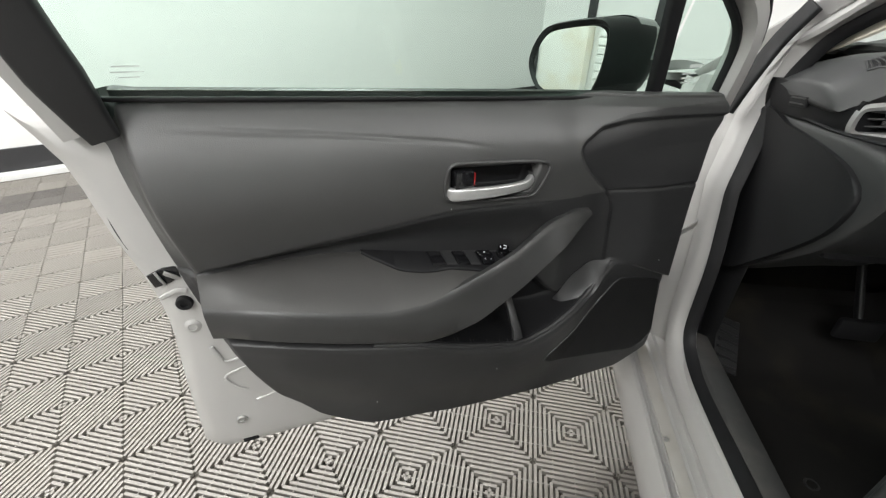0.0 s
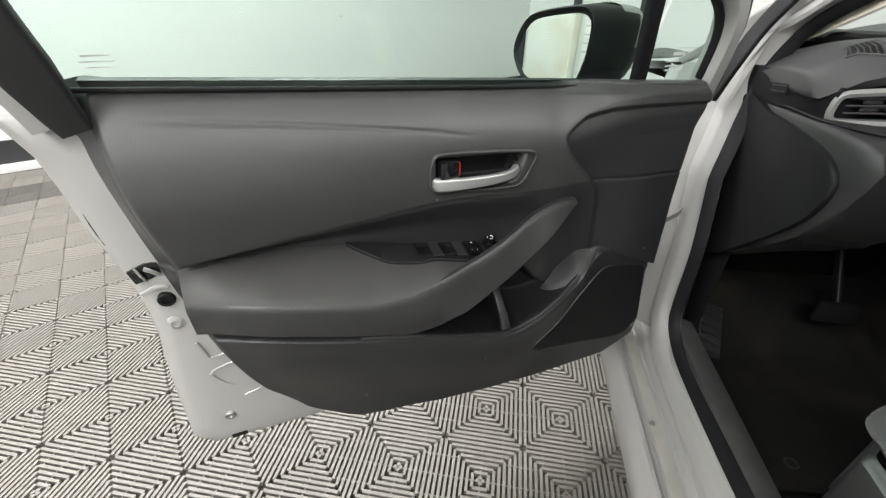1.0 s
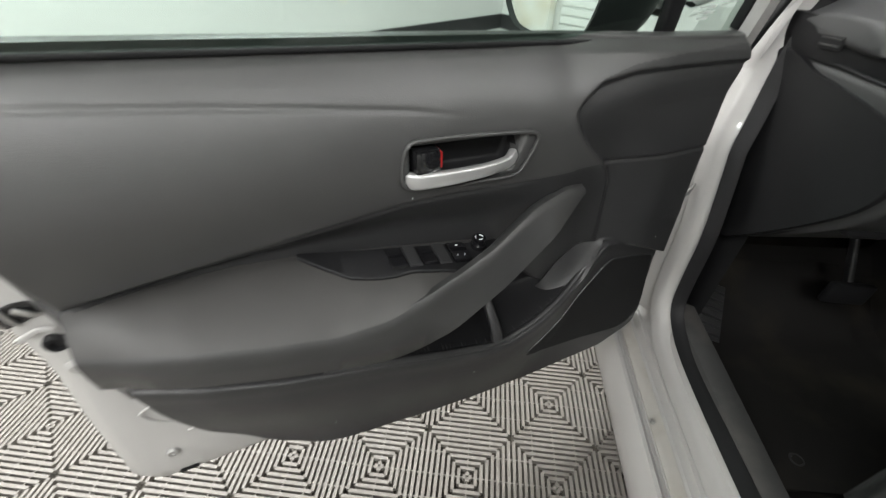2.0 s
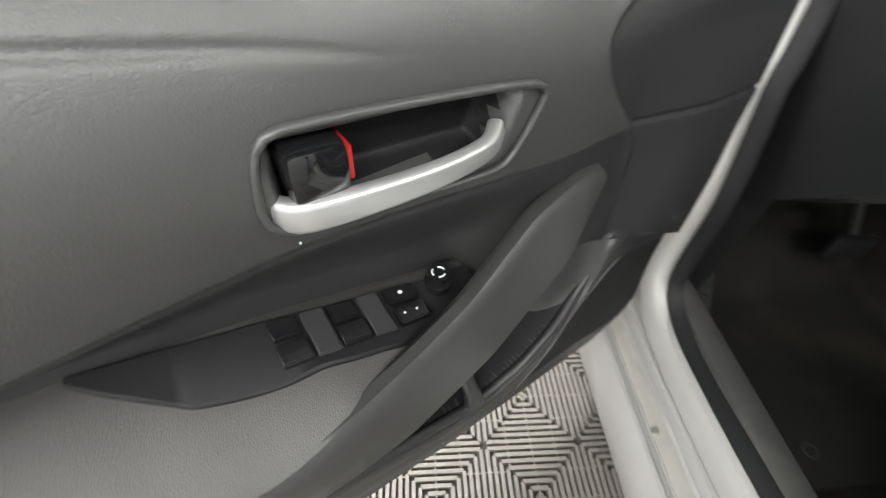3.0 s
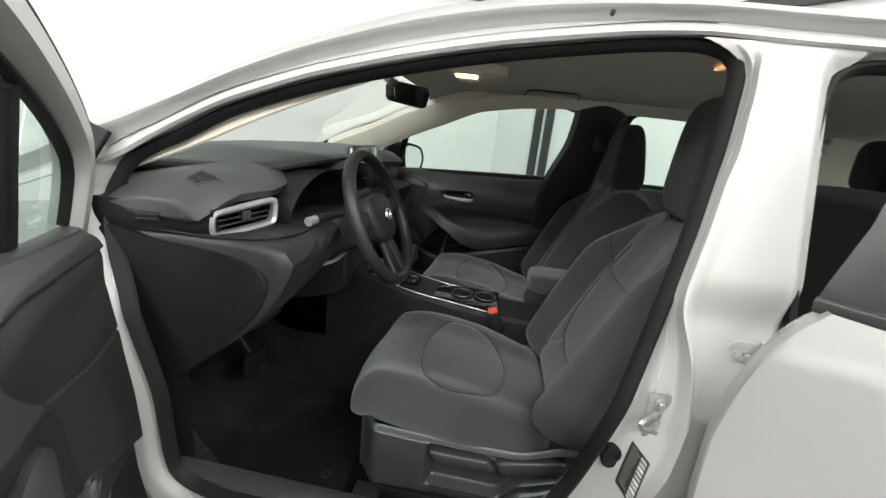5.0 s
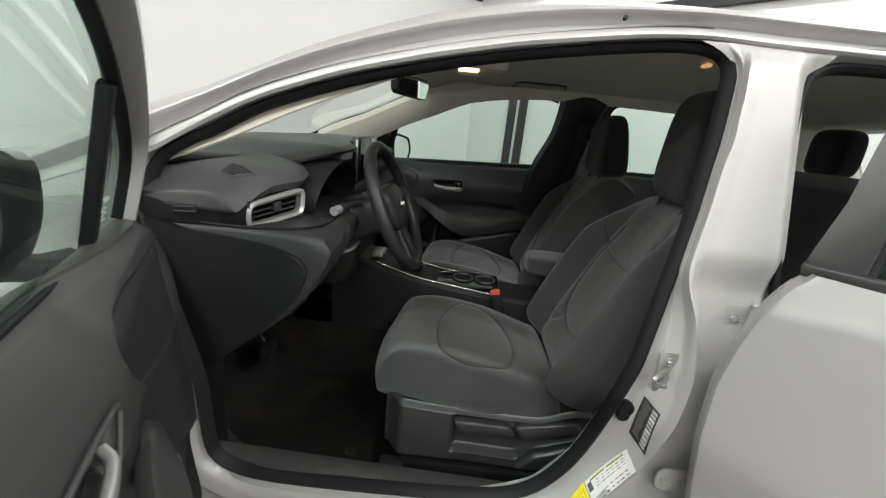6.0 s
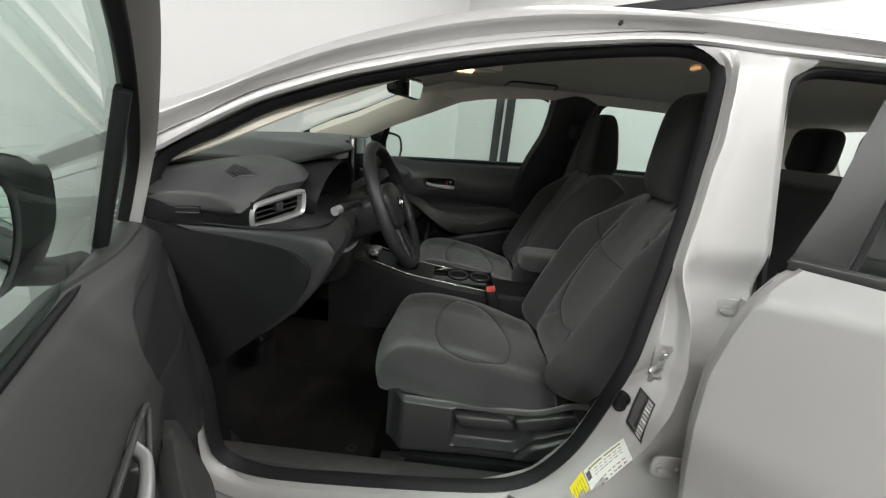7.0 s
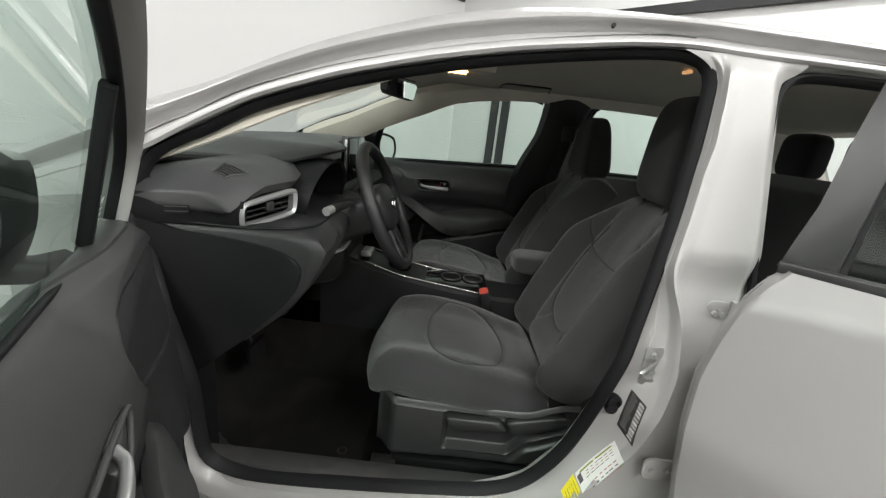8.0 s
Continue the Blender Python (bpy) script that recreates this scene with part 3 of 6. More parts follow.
# sills
def sill(far):
    prof = [(.92, .372), (.908, .371), (.900, .360), (.895, .335), (.891, .314), (.884, .306), (.876, .305), (.873, .299), (.870, .284), (.864, .280), (.829, .280), (.826, .272), (.819, .272), (.816, .284),
            (.812, .289), (.804, .288), (.796, .276), (.786, .255), (.782, .235), (.784, .20), (.80, .165), (.86, .15), (.92, .17)]
    bm = bmesh.new()
    rings = []
    for y in np.linspace(.56, -1.55, 24):
        rings.append([(mx((x, y, z)) if far else Vector((x, y, z))) for x, z in prof])
    loft(bm, rings)
    return part("sill", bm, jamb, car, "silver painted door sill with stepped ledges")


sill_near = sill(False)
bm = bmesh.new()
block(bm, (.832, -1.40, .278), (.862, .50, .284), .0015)
part("sill_strip", bm, dusty, sill_near, "dusty flat strip along the sill")
bm = bmesh.new()
sweep(bm, [(.838, .042, .283), (.838, .042, .288), (.838, .042, .291)], circle(.006, 12), (1, 0, 0), scale=lambda t: 1 - .3 * t * t)
part("sill_screw", bm, steel, sill_near, "small steel screw")
sill(True)

# front wings and bonnet
def wing(far):
    def fn(s, t):
        y = .50 + 1.35 * s
        z = .20 + (.70 - .10 * s**2) * t
        x = .80 + .05 * t**3 + .10 * step(t, .86, 1.0) + .25 * step(s, .6, 1.0)**2 - .02 * math.sin(math.pi * t)
        p = Vector((x, y, z))
        return mx(p) if far else p
    bm = bmesh.new()
    sheet(bm, fn, 20, 16)
    return part("front_wing", bm, paint, car, "silver front wing")


wing(False)
wing(True)


def bonnet_fn(s, t):
    y = .80 + 1.05 * t
    a = .94 + .20 * t**2
    return (a + (2 * XC - 2 * a) * s, y - .0, .985 - .14 * t**1.6 + .03 * math.sin(math.pi * s))


bm = bmesh.new()
sheet(bm, bonnet_fn, 20, 12)
part("bonnet", bm, paint, car, "silver bonnet")
bm = bmesh.new()
block(bm, (.95, .66, .90), (2 * XC - .95, .86, .965), .01)
part("scuttle", bm, plastic, car, "black plastic cowl under the windscreen")

# hidden lower body: nose, floor pan, tail
bm = bmesh.new()
block(bm, (.93, -2.3, .18), (2 * XC - .93, .95, .235), .01)
part("floor_pan", bm, rubber, car, "dark floor pan")
bm = bmesh.new()
block(bm, (.98, .62, .2), (2 * XC - .98, .66, .96), .01)
part("firewall", bm, carpet, car, "black carpeted bulkhead")
bm = bmesh.new()
sheet(bm, lambda s, t: (.95 + (2 * XC - 1.9) * s, 1.86 - .04 * math.cos(3 * s), .2 + .64 * t), 8, 6)
part("nose", bm, paint, car, "silver front bumper")


def tail_fn(s, t):
    a = .84 + .1 * t
    return (a + (2 * XC - 2 * a) * s, -2.15 - .55 * (1 - t), .2 + .85 * t)


bm = bmesh.new()
sheet(bm, tail_fn, 8, 8)
part("tail", bm, paint, car, "silver rear body")
for far in (False, True):
    bm = bmesh.new()
    sheet(bm, lambda s, t: (mx if far else Vector)((.81 + .06 * t, -1.5 - 1.2 * s, .2 + .8 * t)), 8, 6)
    part("rear_wing", bm, paint, car, "silver rear wing")

# wheels
for x in (.93, 2 * XC - .93):
    for y in (1.12, -1.85):
        sgn = 1 if x < XC else -1
        bm = bmesh.new()
        loft(bm, [[Vector((x + sgn * w, y + r * math.sin(a), .312 + r * math.cos(a))) for a in np.linspace(0, 2 * math.pi, 40, endpoint=False)]
                  for w, r in ((-.07, .21), (-.09, .235), (-.095, .27), (-.085, .300), (-.06, .312), (.06, .312), (.085, .30), (.095, .25))])
        wh = part("wheel", bm, rubber, car, "black tyre")
        bm = bmesh.new()
        loft(bm, [[Vector((x + sgn * w, y + r * math.sin(a), .312 + r * math.cos(a))) for a in np.linspace(0, 2 * math.pi, 40, endpoint=False)] for w, r in ((-.072, .21), (-.075, .18), (-.05, .15), (-.055, .04))])
        part("wheel_rim", bm, silver_trim, wh, "silver wheel rim")

# rear screen, parcel shelf and rear pillars
bm = bmesh.new()
sheet(bm, lambda s, t: (1.08 + (2 * XC - 2.16) * s, -1.82 - .42 * (1 - t), 1.03 + .30 * t), 8, 6)
part("rear_screen", bm, screen_glass_mat, car, "rear window glass")
bm = bmesh.new()
block(bm, (.98, -2.3, .99), (2 * XC - .98, -1.55, 1.02), .005)
part("parcel_shelf", bm, plastic, car, "black parcel shelf")
for far in (False, True):
    bm = bmesh.new()
    sheet(bm, lambda s, t: (mx if far else Vector)((1.0 + .10 * t, -1.70 - .55 * s * (1 - .55 * t), 1.0 + .36 * t)), 8, 6)
    part("c_pillar", bm, paint, car, "silver rear pillar")
    bm = bmesh.new()
    sheet(bm, lambda s, t: (mx if far else Vector)((1.03 + .10 * t, -1.66 - .55 * s * (1 - .55 * t), 1.0 + .36 * t)), 8, 6)
    part("c_pillar_trim", bm, headcloth, car, "beige pillar trim")
    # cream trim inside the windscreen pillar
    bm = bmesh.new()
    path = spline([(.50, 1.03, 0), (.30, 1.115, 0), (.13, 1.200, 0), (-.02, 1.265, 0), (-.16, 1.318, 0), (-.32, 1.352, 0)] + ([(-.50, 1.375, 0)] if far else []), 30)
    rings = []
    for p in path:
        x = side_x(p.y) + .055
        e = 1.0 - .8 * float(step(-p.x, .02, .44)) if far else .35
        hi = float(np.interp(p.x + .04, [r.x for r in rail_pts][::-1], [r.y for r in rail_pts][::-1])) - .016 if far else p.y + .05
        rings.append([(mx if far else Vector)(q) for q in ((x, p.x, p.y - .030 * e - .002), (x + .012 * e, p.x - .01 * e, p.y - .040 * e), (x + .045 * e, p.x + .02 * e, p.y - .02 * e), (x + .07 * e, p.x + .055 * e, (p.y + hi) / 2 + .005),
                                                           (x + .06 * e, p.x + .05, hi), (x + .01, p.x + .02, hi - .03))])
    loft(bm, rings)
    part("windscreen_pillar_trim", bm, cream, car, "cream plastic pillar trim")
    # beige roof edge inside the doors
    if far:
        bm = bmesh.new()
        rings = []
        for p in spline([(.19, 1.185, 0), (.024, 1.248, 0), (-.144, 1.294, 0), (-.313, 1.327, 0), (-.541, 1.349, 0), (-.70, 1.352, 0), (-1.2, 1.345, 0), (-1.5, 1.32, 0)], 40):
            x = side_x(p.y) + .068
            rings.append([mx((x, p.x, p.y)), mx((x + .014, p.x, p.y - .004)), mx((x + .035, p.x, p.y + .022)), mx((x + .05, p.x, p.y + .05)), mx((x - .01, p.x, p.y + .05))])
        loft(bm, rings)
        part("roof_edge_trim", bm, headcloth, car, "beige roof edge trim")
    # dark trim and belt on the middle pillar
    bm = bmesh.new()
    path = spline([(-.64, .50, 0), (-.65, .80, 0), (-.665, 1.03, 0), (-.710, 1.2, 0), (-.735, 1.33, 0), (-.742, 1.374, 0)] if far else
                  [(-.65, .60, 0), (-.70, .80, 0), (-.75, 1.0, 0), (-.79, 1.2, 0), (-.81, 1.36, 0)], 24)
    rings = []
    for p in path:
        x = side_x(p.y) + (.05 if far else .078)
        w = float(np.interp(p.y, [.5, .9, 1.03, 1.2, 1.33, 1.375], [.14, .128, .118, .099, .108, .125])) if far else .062
        rings.append([(mx if far else Vector)(q) for q in ((x, p.x + w, p.y), (x + .035, p.x + w - .02, p.y), (x + .05, p.x, p.y), (x + .035, p.x - w + .02, p.y), (x, p.x - w, p.y))])
    loft(bm, rings)
    part("middle_pillar_trim", bm, plastic, car, "black pillar trim")
# ---- front doors ----
# Door places are (u, n, z): u from the hinge to the latch, n inwards, z up.
HINGE = Vector((0.905, 0.406, 0))
OPEN = radians(58.6)


def door_frame(at, u, n):
    m = Matrix.Identity(4)
    m.col[0][:3], m.col[1][:3], m.col[2][:3], m.col[3][:3] = u, n, (0, 0, 1), at
    return m


D_NEAR = door_frame(HINGE, (-math.sin(OPEN), -math.cos(OPEN), 0), (math.cos(OPEN), -math.sin(OPEN), 0))
D_FAR = door_frame((2 * XC - .89, .50, 0), (0, -1, 0), (-1, 0, 0))

rear_edge = curve([(.345, .30), (.355, .45), (.369, .567), (.385, .74), (.395, .826), (.402, .893), (.446, .978), (.53, 1.036), (.626, 1.073), (.721, 1.094), (.781, 1.104), (.899, 1.120), (.993, 1.133), (1.02, 1.133)])
front_edge = curve([(.345, .30), (.355, .27), (.383, .205), (.398, .176), (.43, .172), (.471, .174), (.584, .185), (.659, .188), (.71, .188), (.82, .175), (.905, .152), (.935, .140), (.97, .126), (1.02, .110)])
arm_seam = curve([(.14, .821), (.408, .831), (.482, .828), (.633, .830), (.694, .829), (.866, .811), (.971, .800), (1.093, .786), (1.13, .782)])
pad_back = curve([(.50, .708), (.565, .713), (.594, .718), (.728, .738), (.85, .762), (.923, .771), (1.017, .775), (1.055, .777), (1.093, .785), (1.13, .79)])
pad_back_n = curve([(.50, .05), (.565, .045), (.728, .030), (.923, .030), (1.017, .036), (1.055, .045), (1.093, .062), (1.13, .07)])
pad_front = curve([(.42, .800), (.455, .806), (.483, .802), (.522, .793), (.60, .757), (.648, .740), (.705, .723), (.766, .709), (.83, .706), (.906, .722), (.984, .738), (1.037, .744), (1.086, .746), (1.13, .75)])
front_n = curve([(.42, .080), (.455, .092), (.483, .096), (.522, .101), (.60, .121), (.648, .128), (.705, .135), (.766, .139), (.83, .136), (.906, .131), (.984, .121), (1.037, .106), (1.086, .086), (1.13, .07)])
low_edge_n = curve([(.42, .085), (.441, .096), (.505, .126), (.59, .140), (.67, .142), (.766, .139), (.914, .128), (.996, .118), (1.035, .106), (1.072, .086), (1.13, .07)])
band_low = curve([(.42, .795), (.441, .793), (.505, .755), (.59, .697), (.671, .641), (.726, .624), (.775, .620), (.914, .654), (.996, .675), (1.035, .681), (1.072, .679), (1.13, .68)])
rim = curve([(.14, .59), (.182, .606), (.289, .658), (.345, .681), (.366, .681), (.376, .654), (.391, .634), (.43, .608), (.506, .572), (.555, .556), (.595, .557), (.686, .584), (.764, .612), (.914, .652), (.996, .672), (1.072, .676), (1.13, .68)])
rim_n = curve([(.14, .090), (.30, .097), (.35, .100), (.395, .105), (.448, .122), (.50, .130), (.584, .132), (.69, .132), (.764, .131), (.914, .125), (.996, .113), (1.072, .084), (1.13, .07)])
crease = curve([(.10, .955), (.30, .945), (.40, .918), (.47, .902), (.575, .922), (.695, .945), (.813, .958), (.897, .965), (1.003, .972), (1.06, .975), (1.14, .979)])
patch_edge = curve([(.30, .36), (.70, .37), (.80, .375), (.826, .387), (.85, .415), (.88, .446), (.905, .462), (.93, .468), (1.05, .50)])
patch_top = curve([(.05, .972), (.15, .972), (.28, .970), (.36, .964), (.42, .950), (.455, .925), (.50, .88)])


def in_cup(u, z):
    """Depth of the recess round the inner handle, 0 to 1."""
    du = np.minimum(u - (.546 + .36 * (.899 - z)), .703 - u)
    dz = np.minimum(z - .855 - .03 * (u - .56), (.899 + .04 * (u - .546)) - z)
    return step(np.minimum(du, dz), -.004, .009)


def patch_gap(u, z):
    """Distance into the sunk field at the hinge end."""
    a, b = patch_edge(z) - u, patch_top(u) - z
    return -np.log(np.exp(-a / .006) + np.exp(-b / .006)) * .006


def pocket_top(u):
    """Upper limit of the hollow of the pocket."""
    low, end = band_low(u), np.interp(u, [.37, .393, .435, .464, .52], [.676, .664, .636, .596, .590])
    return end + (low - end) * step(u, .455, .61)


def trim_n(u, z):
    """How far the door's inner lining stands in, at u and z."""
    dz = z - crease(u)
    round_z = crease(u) + (.898 - crease(u)) * step(u, .42, .58)
    soft_w = .004 + .020 * step(u, .45, .60)
    above = soft_w * np.logaddexp(0, (z - round_z) / soft_w)
    below = soft_w * np.logaddexp(0, (round_z - z) / soft_w)
    n = .077 - .30 * above - 2.7 * above**2 - .036 * (1 - np.exp(-(.12 * below + 2.8 * below**2) / .036)) * step(u, .45, .75)
    n = n - .012 * step(z, .992, 1.012)
    # the field towards the hinge swells inwards
    n = n + np.interp(z, [.60, .71, .82, .905, .95], [.032, .032, .022, .004, 0]) * (1 - step(u, .26, .42))
    # the fold of the padded upper field
    n = n - .0014 * np.exp(-(dz / .0024)**2) * step(u, .60, .74) * (1 - step(u, 1.0, 1.10)) * step(z, .8, .86)
    # sunk field at the hinge end
    n = n - .009 * step(patch_gap(u, z), -.008, .006) * step(z, .60, .83)
    n = n - .004 * np.exp(-((z - .826 - .02 * (u - .28)) / .0020)**2) * step(.402 - u, 0, .01)
    seam, fr, low, r = arm_seam(u), pad_front(u), band_low(u), rim(u)
    back, back_n = pad_back(u), pad_back_n(u)
    # the wall behind the arm rest
    wall = step(u, .47, .56)
    t = np.clip((seam - z) / np.maximum(.012, seam - back), 0, 1)
    n = n + (back_n - .004 - n) * wall * step(t, 0, .75)
    n = n - .0015 * np.exp(-((seam - z - .002) / .003)**2) * wall
    # hollow of the pocket
    hollow = step(u, .385, .405) * (1 - step(u, .84, .90))
    deep = .048 - .063 * step(u, .46, .62)
    n = n + (deep - n) * step(pocket_top(u) - z, -.02, .0) * step(z - r, 0, .012) * hollow
    # lower field
    low_n = rim_n(u) + .002 * np.exp(-((r - z - .016) / .014)**2)
    low_n = low_n + (.104 - .036 * step(u, .80, 1.03) - low_n) * step(r - z, .03, .22)
    n = n + (low_n - n) * step(r - z, -.004, .006)
    n = n - .030 * in_cup(u, z)
    # rounded rims
    n = n - .020 * (1 - step(rear_edge(z) - u, 0, .014)) - .008 * (1 - step(u - front_edge(z), 0, .010))
    n = n - .012 * (1 - step(z - .348 - .045 * step(u, .55, .85), 0, .012))
    return n


def trim_grid(m, nu, nv, mat, name, parent):
    zz = .347 + .665 * (np.linspace(0, 1, nv)**1.12)
    verts, faces = [], []
    for z in zz:
        a, b = float(front_edge(z)), float(rear_edge(z))
        u = a + (b - a) * np.linspace(0, 1, nu)
        n = trim_n(u, np.full(nu, z))
        lift = (.052 * (u - .16) - .030) * step(z, .90, 1.012)
        # the lining's rim turns back to the steel behind it
        w = .3 + .7 * float(step(z, .56, .70))
        u = np.concatenate([[a - .002, a], u[1:-1], [b, b + .004, b + .022 * w]])
        n = np.concatenate([[.02, n[0]], n[1:-1], [n[-1], n[-1] - .006, .014]])
        lift = np.concatenate([[lift[0]], lift, [lift[-1], lift[-1]]])
        verts += [m @ Vector((uu, nn, z + ll)) for uu, nn, ll in zip(u, n, lift)]
    nu += 3
    for j in range(nv - 1):
        for i in range(nu - 1):
            k = j * nu + i
            faces.append((k, k + 1, k + 1 + nu, k + nu))
    me = bpy.data.meshes.new(name)
    me.from_pydata(verts, [], faces)
    me.materials.append(mat)
    me.materials.append(trim_hard_and_shade)
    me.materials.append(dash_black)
    cu, cz = [], []
    inv = m.inverted()
    for f in faces:
        c = inv @ ((verts[f[0]] + verts[f[2]]) / 2)
        cu.append(c.x)
        cz.append(c.z)
    cu, cz = np.array(cu), np.array(cz)
    # hard plastic below and at the hinge; behind the arm rest it carries shade
    hard_and_shade = (cz < rim(cu) + .004) | (patch_gap(cu, cz) > 0) | (cz < arm_seam(cu))
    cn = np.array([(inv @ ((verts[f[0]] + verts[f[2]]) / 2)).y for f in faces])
    # near-black colour where the pocket lies deep, painted in for its shade
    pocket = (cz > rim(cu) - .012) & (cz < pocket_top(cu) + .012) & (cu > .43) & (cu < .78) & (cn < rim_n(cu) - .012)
    # the inner handle's recess gets the same dark colour
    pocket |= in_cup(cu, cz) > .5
    me.polygons.foreach_set("material_index", np.where(pocket, 2, hard_and_shade).astype(np.int32))
    me.shade_smooth()
    ob = new(name, me)
    WORLD[ob] = Matrix()
    ob.parent, ob.matrix_parent_inverse = parent, WORLD[parent].inverted()
    return ob


SHELL = [(.10, .30), (.30, .300), (.70, .318), (.98, .332), (1.165, .340), (1.190, .350), (1.188, .40), (1.183, .49), (1.175, .58), (1.167, .65), (1.168, .72), (1.176, .775), (1.187, .82), (1.193, .86), (1.202, .93), (1.214, .968), (1.235, 1.012),
         (1.12, .985), (.60, .945), (.20, .915), (.125, .87)]
FRAME = [(.098, .955), (.106, 1.02), (.118, 1.075), (.150, 1.125), (.255, 1.195), (.40, 1.265), (.560, 1.312), (.73, 1.348), (.955, 1.385), (1.09, 1.394), (1.160, 1.382), (1.195, 1.335), (1.20, 1.2), (1.190, 1.10), (1.165, .99)]


def lean(z):
    return .01 + .26 * (z - .98)


def front_door(m, name, label, fine):
    dp = lambda u, n, z: m @ Vector((u, n, z))
    up = (m.to_3x3() @ Vector((0, 1, 0)))
    # outer panel with its folded edge
    bm = bmesh.new()
    outline = spline([(u, z, 0) for u, z in SHELL], 90, True)
    rings = []
    c = Vector((.6, .64, 0))
    for k, n in ((.60, .022), (.76, .020), (.90, .016), (.955, .012), (.980, .004), (.994, -.004), (1.0, -.008), (1.006, -.010), (1.010, -.028), (1.004, -.040), (.97, -.052), (.75, -.075), (.35, -.085)):
        rings.append([dp(c.x + (p.x - c.x) * k, n, c.y + (p.y - c.y) * k) for p in outline])
    loft(bm, rings, caps=False)
    shell = part(name, bm, jamb, car, label)
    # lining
    # far lining takes a darker copy of the same trim, standing in for its shade
    trim_grid(m, 300 if fine else 90, 320 if fine else 70, trim if fine else trim_hard_and_shade, "lining", shell)["label"] = "black grained plastic door lining"
    # window frame
    bm = bmesh.new()
    path = [(p.x, p.y) for p in spline([(u, z, 0) for u, z in FRAME], 60)]
    sweep(bm, [dp(u, lean(z) + .012, z) for u, z in path], [(-.016, -.03), (.015, -.03), (.018, -.012), (.015, .014), (-.011, .014), (-.017, .004)], up)
    part("window_frame", bm, jamb if fine else plastic, shell, "silver window frame")
    if fine:
        bm = bmesh.new()
        sweep(bm, [dp(p.x, lean(p.y) + .004, p.y) for p in spline([(u, z, 0) for u, z in [(.078, .985), (.086, 1.03), (.098, 1.085), (.134, 1.142), (.245, 1.215), (.395, 1.286), (.558, 1.333), (.73, 1.37), (.955, 1.407), (1.09, 1.416)]], 50)], rrect(.008, .030, .003), up)
        part("frame_edge", bm, rubber, shell, "black rubber edge of the window frame")
    bm = bmesh.new()
    rear = [(1.136, .984), (1.140, .998), (1.158, 1.10), (1.166, 1.2), (1.163, 1.335)]
    sweep(bm, [dp(p.x, lean(p.y) + .030, p.y) for p in spline([(u, z, 0) for u, z in rear], 20)], rrect(.054, .020, .006), up, scale=lambda t: .62 + .38 * min(1.0, t * 5))
    part("frame_cover", bm, plastic, shell, "black upright window frame cover")
    bm = bmesh.new()
    inner = [(.118, .985), (.130, 1.055), (.160, 1.102), (.27, 1.172), (.42, 1.238), (.58, 1.286), (.745, 1.322), (.965, 1.356), (1.09, 1.362), (1.135, 1.35)]
    sweep(bm, [dp(p.x, lean(p.y) + .002, p.y) for p in spline([(u, z, 0) for u, z in inner], 50)], rrect(.009, .016, .003), up)
    part("glass_channel", bm, rubber, shell, "black rubber glass channel")
    # division bar
    bm = bmesh.new()
    bar = [(.268, .955), (.284, 1.02), (.308, 1.10), (.334, 1.195)]
    sweep(bm, [dp(p.x, lean(p.y) - .002, p.y) for p in spline([(u, z, 0) for u, z in bar], 16)], rrect(.031, .017, .005), up)
    part("division_bar", bm, rubber, shell, "black upright bar of the quarter window")
    # glass
    edge = spline([(u, z, 0) for u, z in inner], 40)

    def pane_between(name, lo, hi):
        def fn(s, t):
            u = lo + (hi - lo) * s
            top = np.interp(u, [p.x for p in edge], [p.y for p in edge])
            z = .95 + (top - .95) * t
            return dp(u, lean(z) - .004, z)
        bm = bmesh.new()
        sheet(bm, fn, 16, 8)
        return part(name, bm, door_glass_mat, shell, "green-tinted side window glass")
    pane_between("quarter_glass", .120, .276)
    pane_between("door_glass", .282, 1.15)
    # belt seals
    bm = bmesh.new()
    sweep(bm, [dp(u, .014, .9735 + .052 * (u - .16)) for u in np.linspace(.27, 1.14, 20)], rrect(.008, .006, .002), (0, 0, 1))
    part("belt_seal", bm, rubber, shell, "black rubber belt seal")
    bm = bmesh.new()
    rings = []
    for u in np.linspace(.115, 1.128, 40):
        nt, zt = float(trim_n(np.array([u]), np.array([1.008]))[0]), .981 + .052 * (u - .16)
        rings.append([dp(u, n, zt + h) for n, h in ((.004, -.014), (.004, -.002), (.007, .002), (nt * .5, .0045), (nt - .008, .0035), (nt - .002, .001), (nt, -.003), (nt, -.014))])
    loft(bm, rings)
    part("lining_top", bm, trim, shell, "rounded top edge of the lining")
    # arm rest pad and the pull
    bm = bmesh.new()
    rings = []
    for u in np.linspace(.56, 1.092, 60):
        b, f, bn, fn_ = float(pad_back(u)), float(pad_front(u)), float(pad_back_n(u)), float(front_n(u))
        if u < .76:
            f = min(f, b - .004 - .012 * (u - .56) / .2)
            fn_ -= .020 * float(1 - step(u, .60, .76))
        k = float(step(1.095 - u, 0, .05))
        rings.append([dp(u, bn - .006 + (fn_ - bn + .004) * t, b + (f - b) * t + .010 * k * math.sin(math.pi * t)**0.7) for t in np.linspace(0, 1.0, 16)])
    loft(bm, rings, False, False, False)
    part("arm_rest", bm, trim_soft, shell, "soft grey-black arm rest pad")
    bm = bmesh.new()
    rings = []
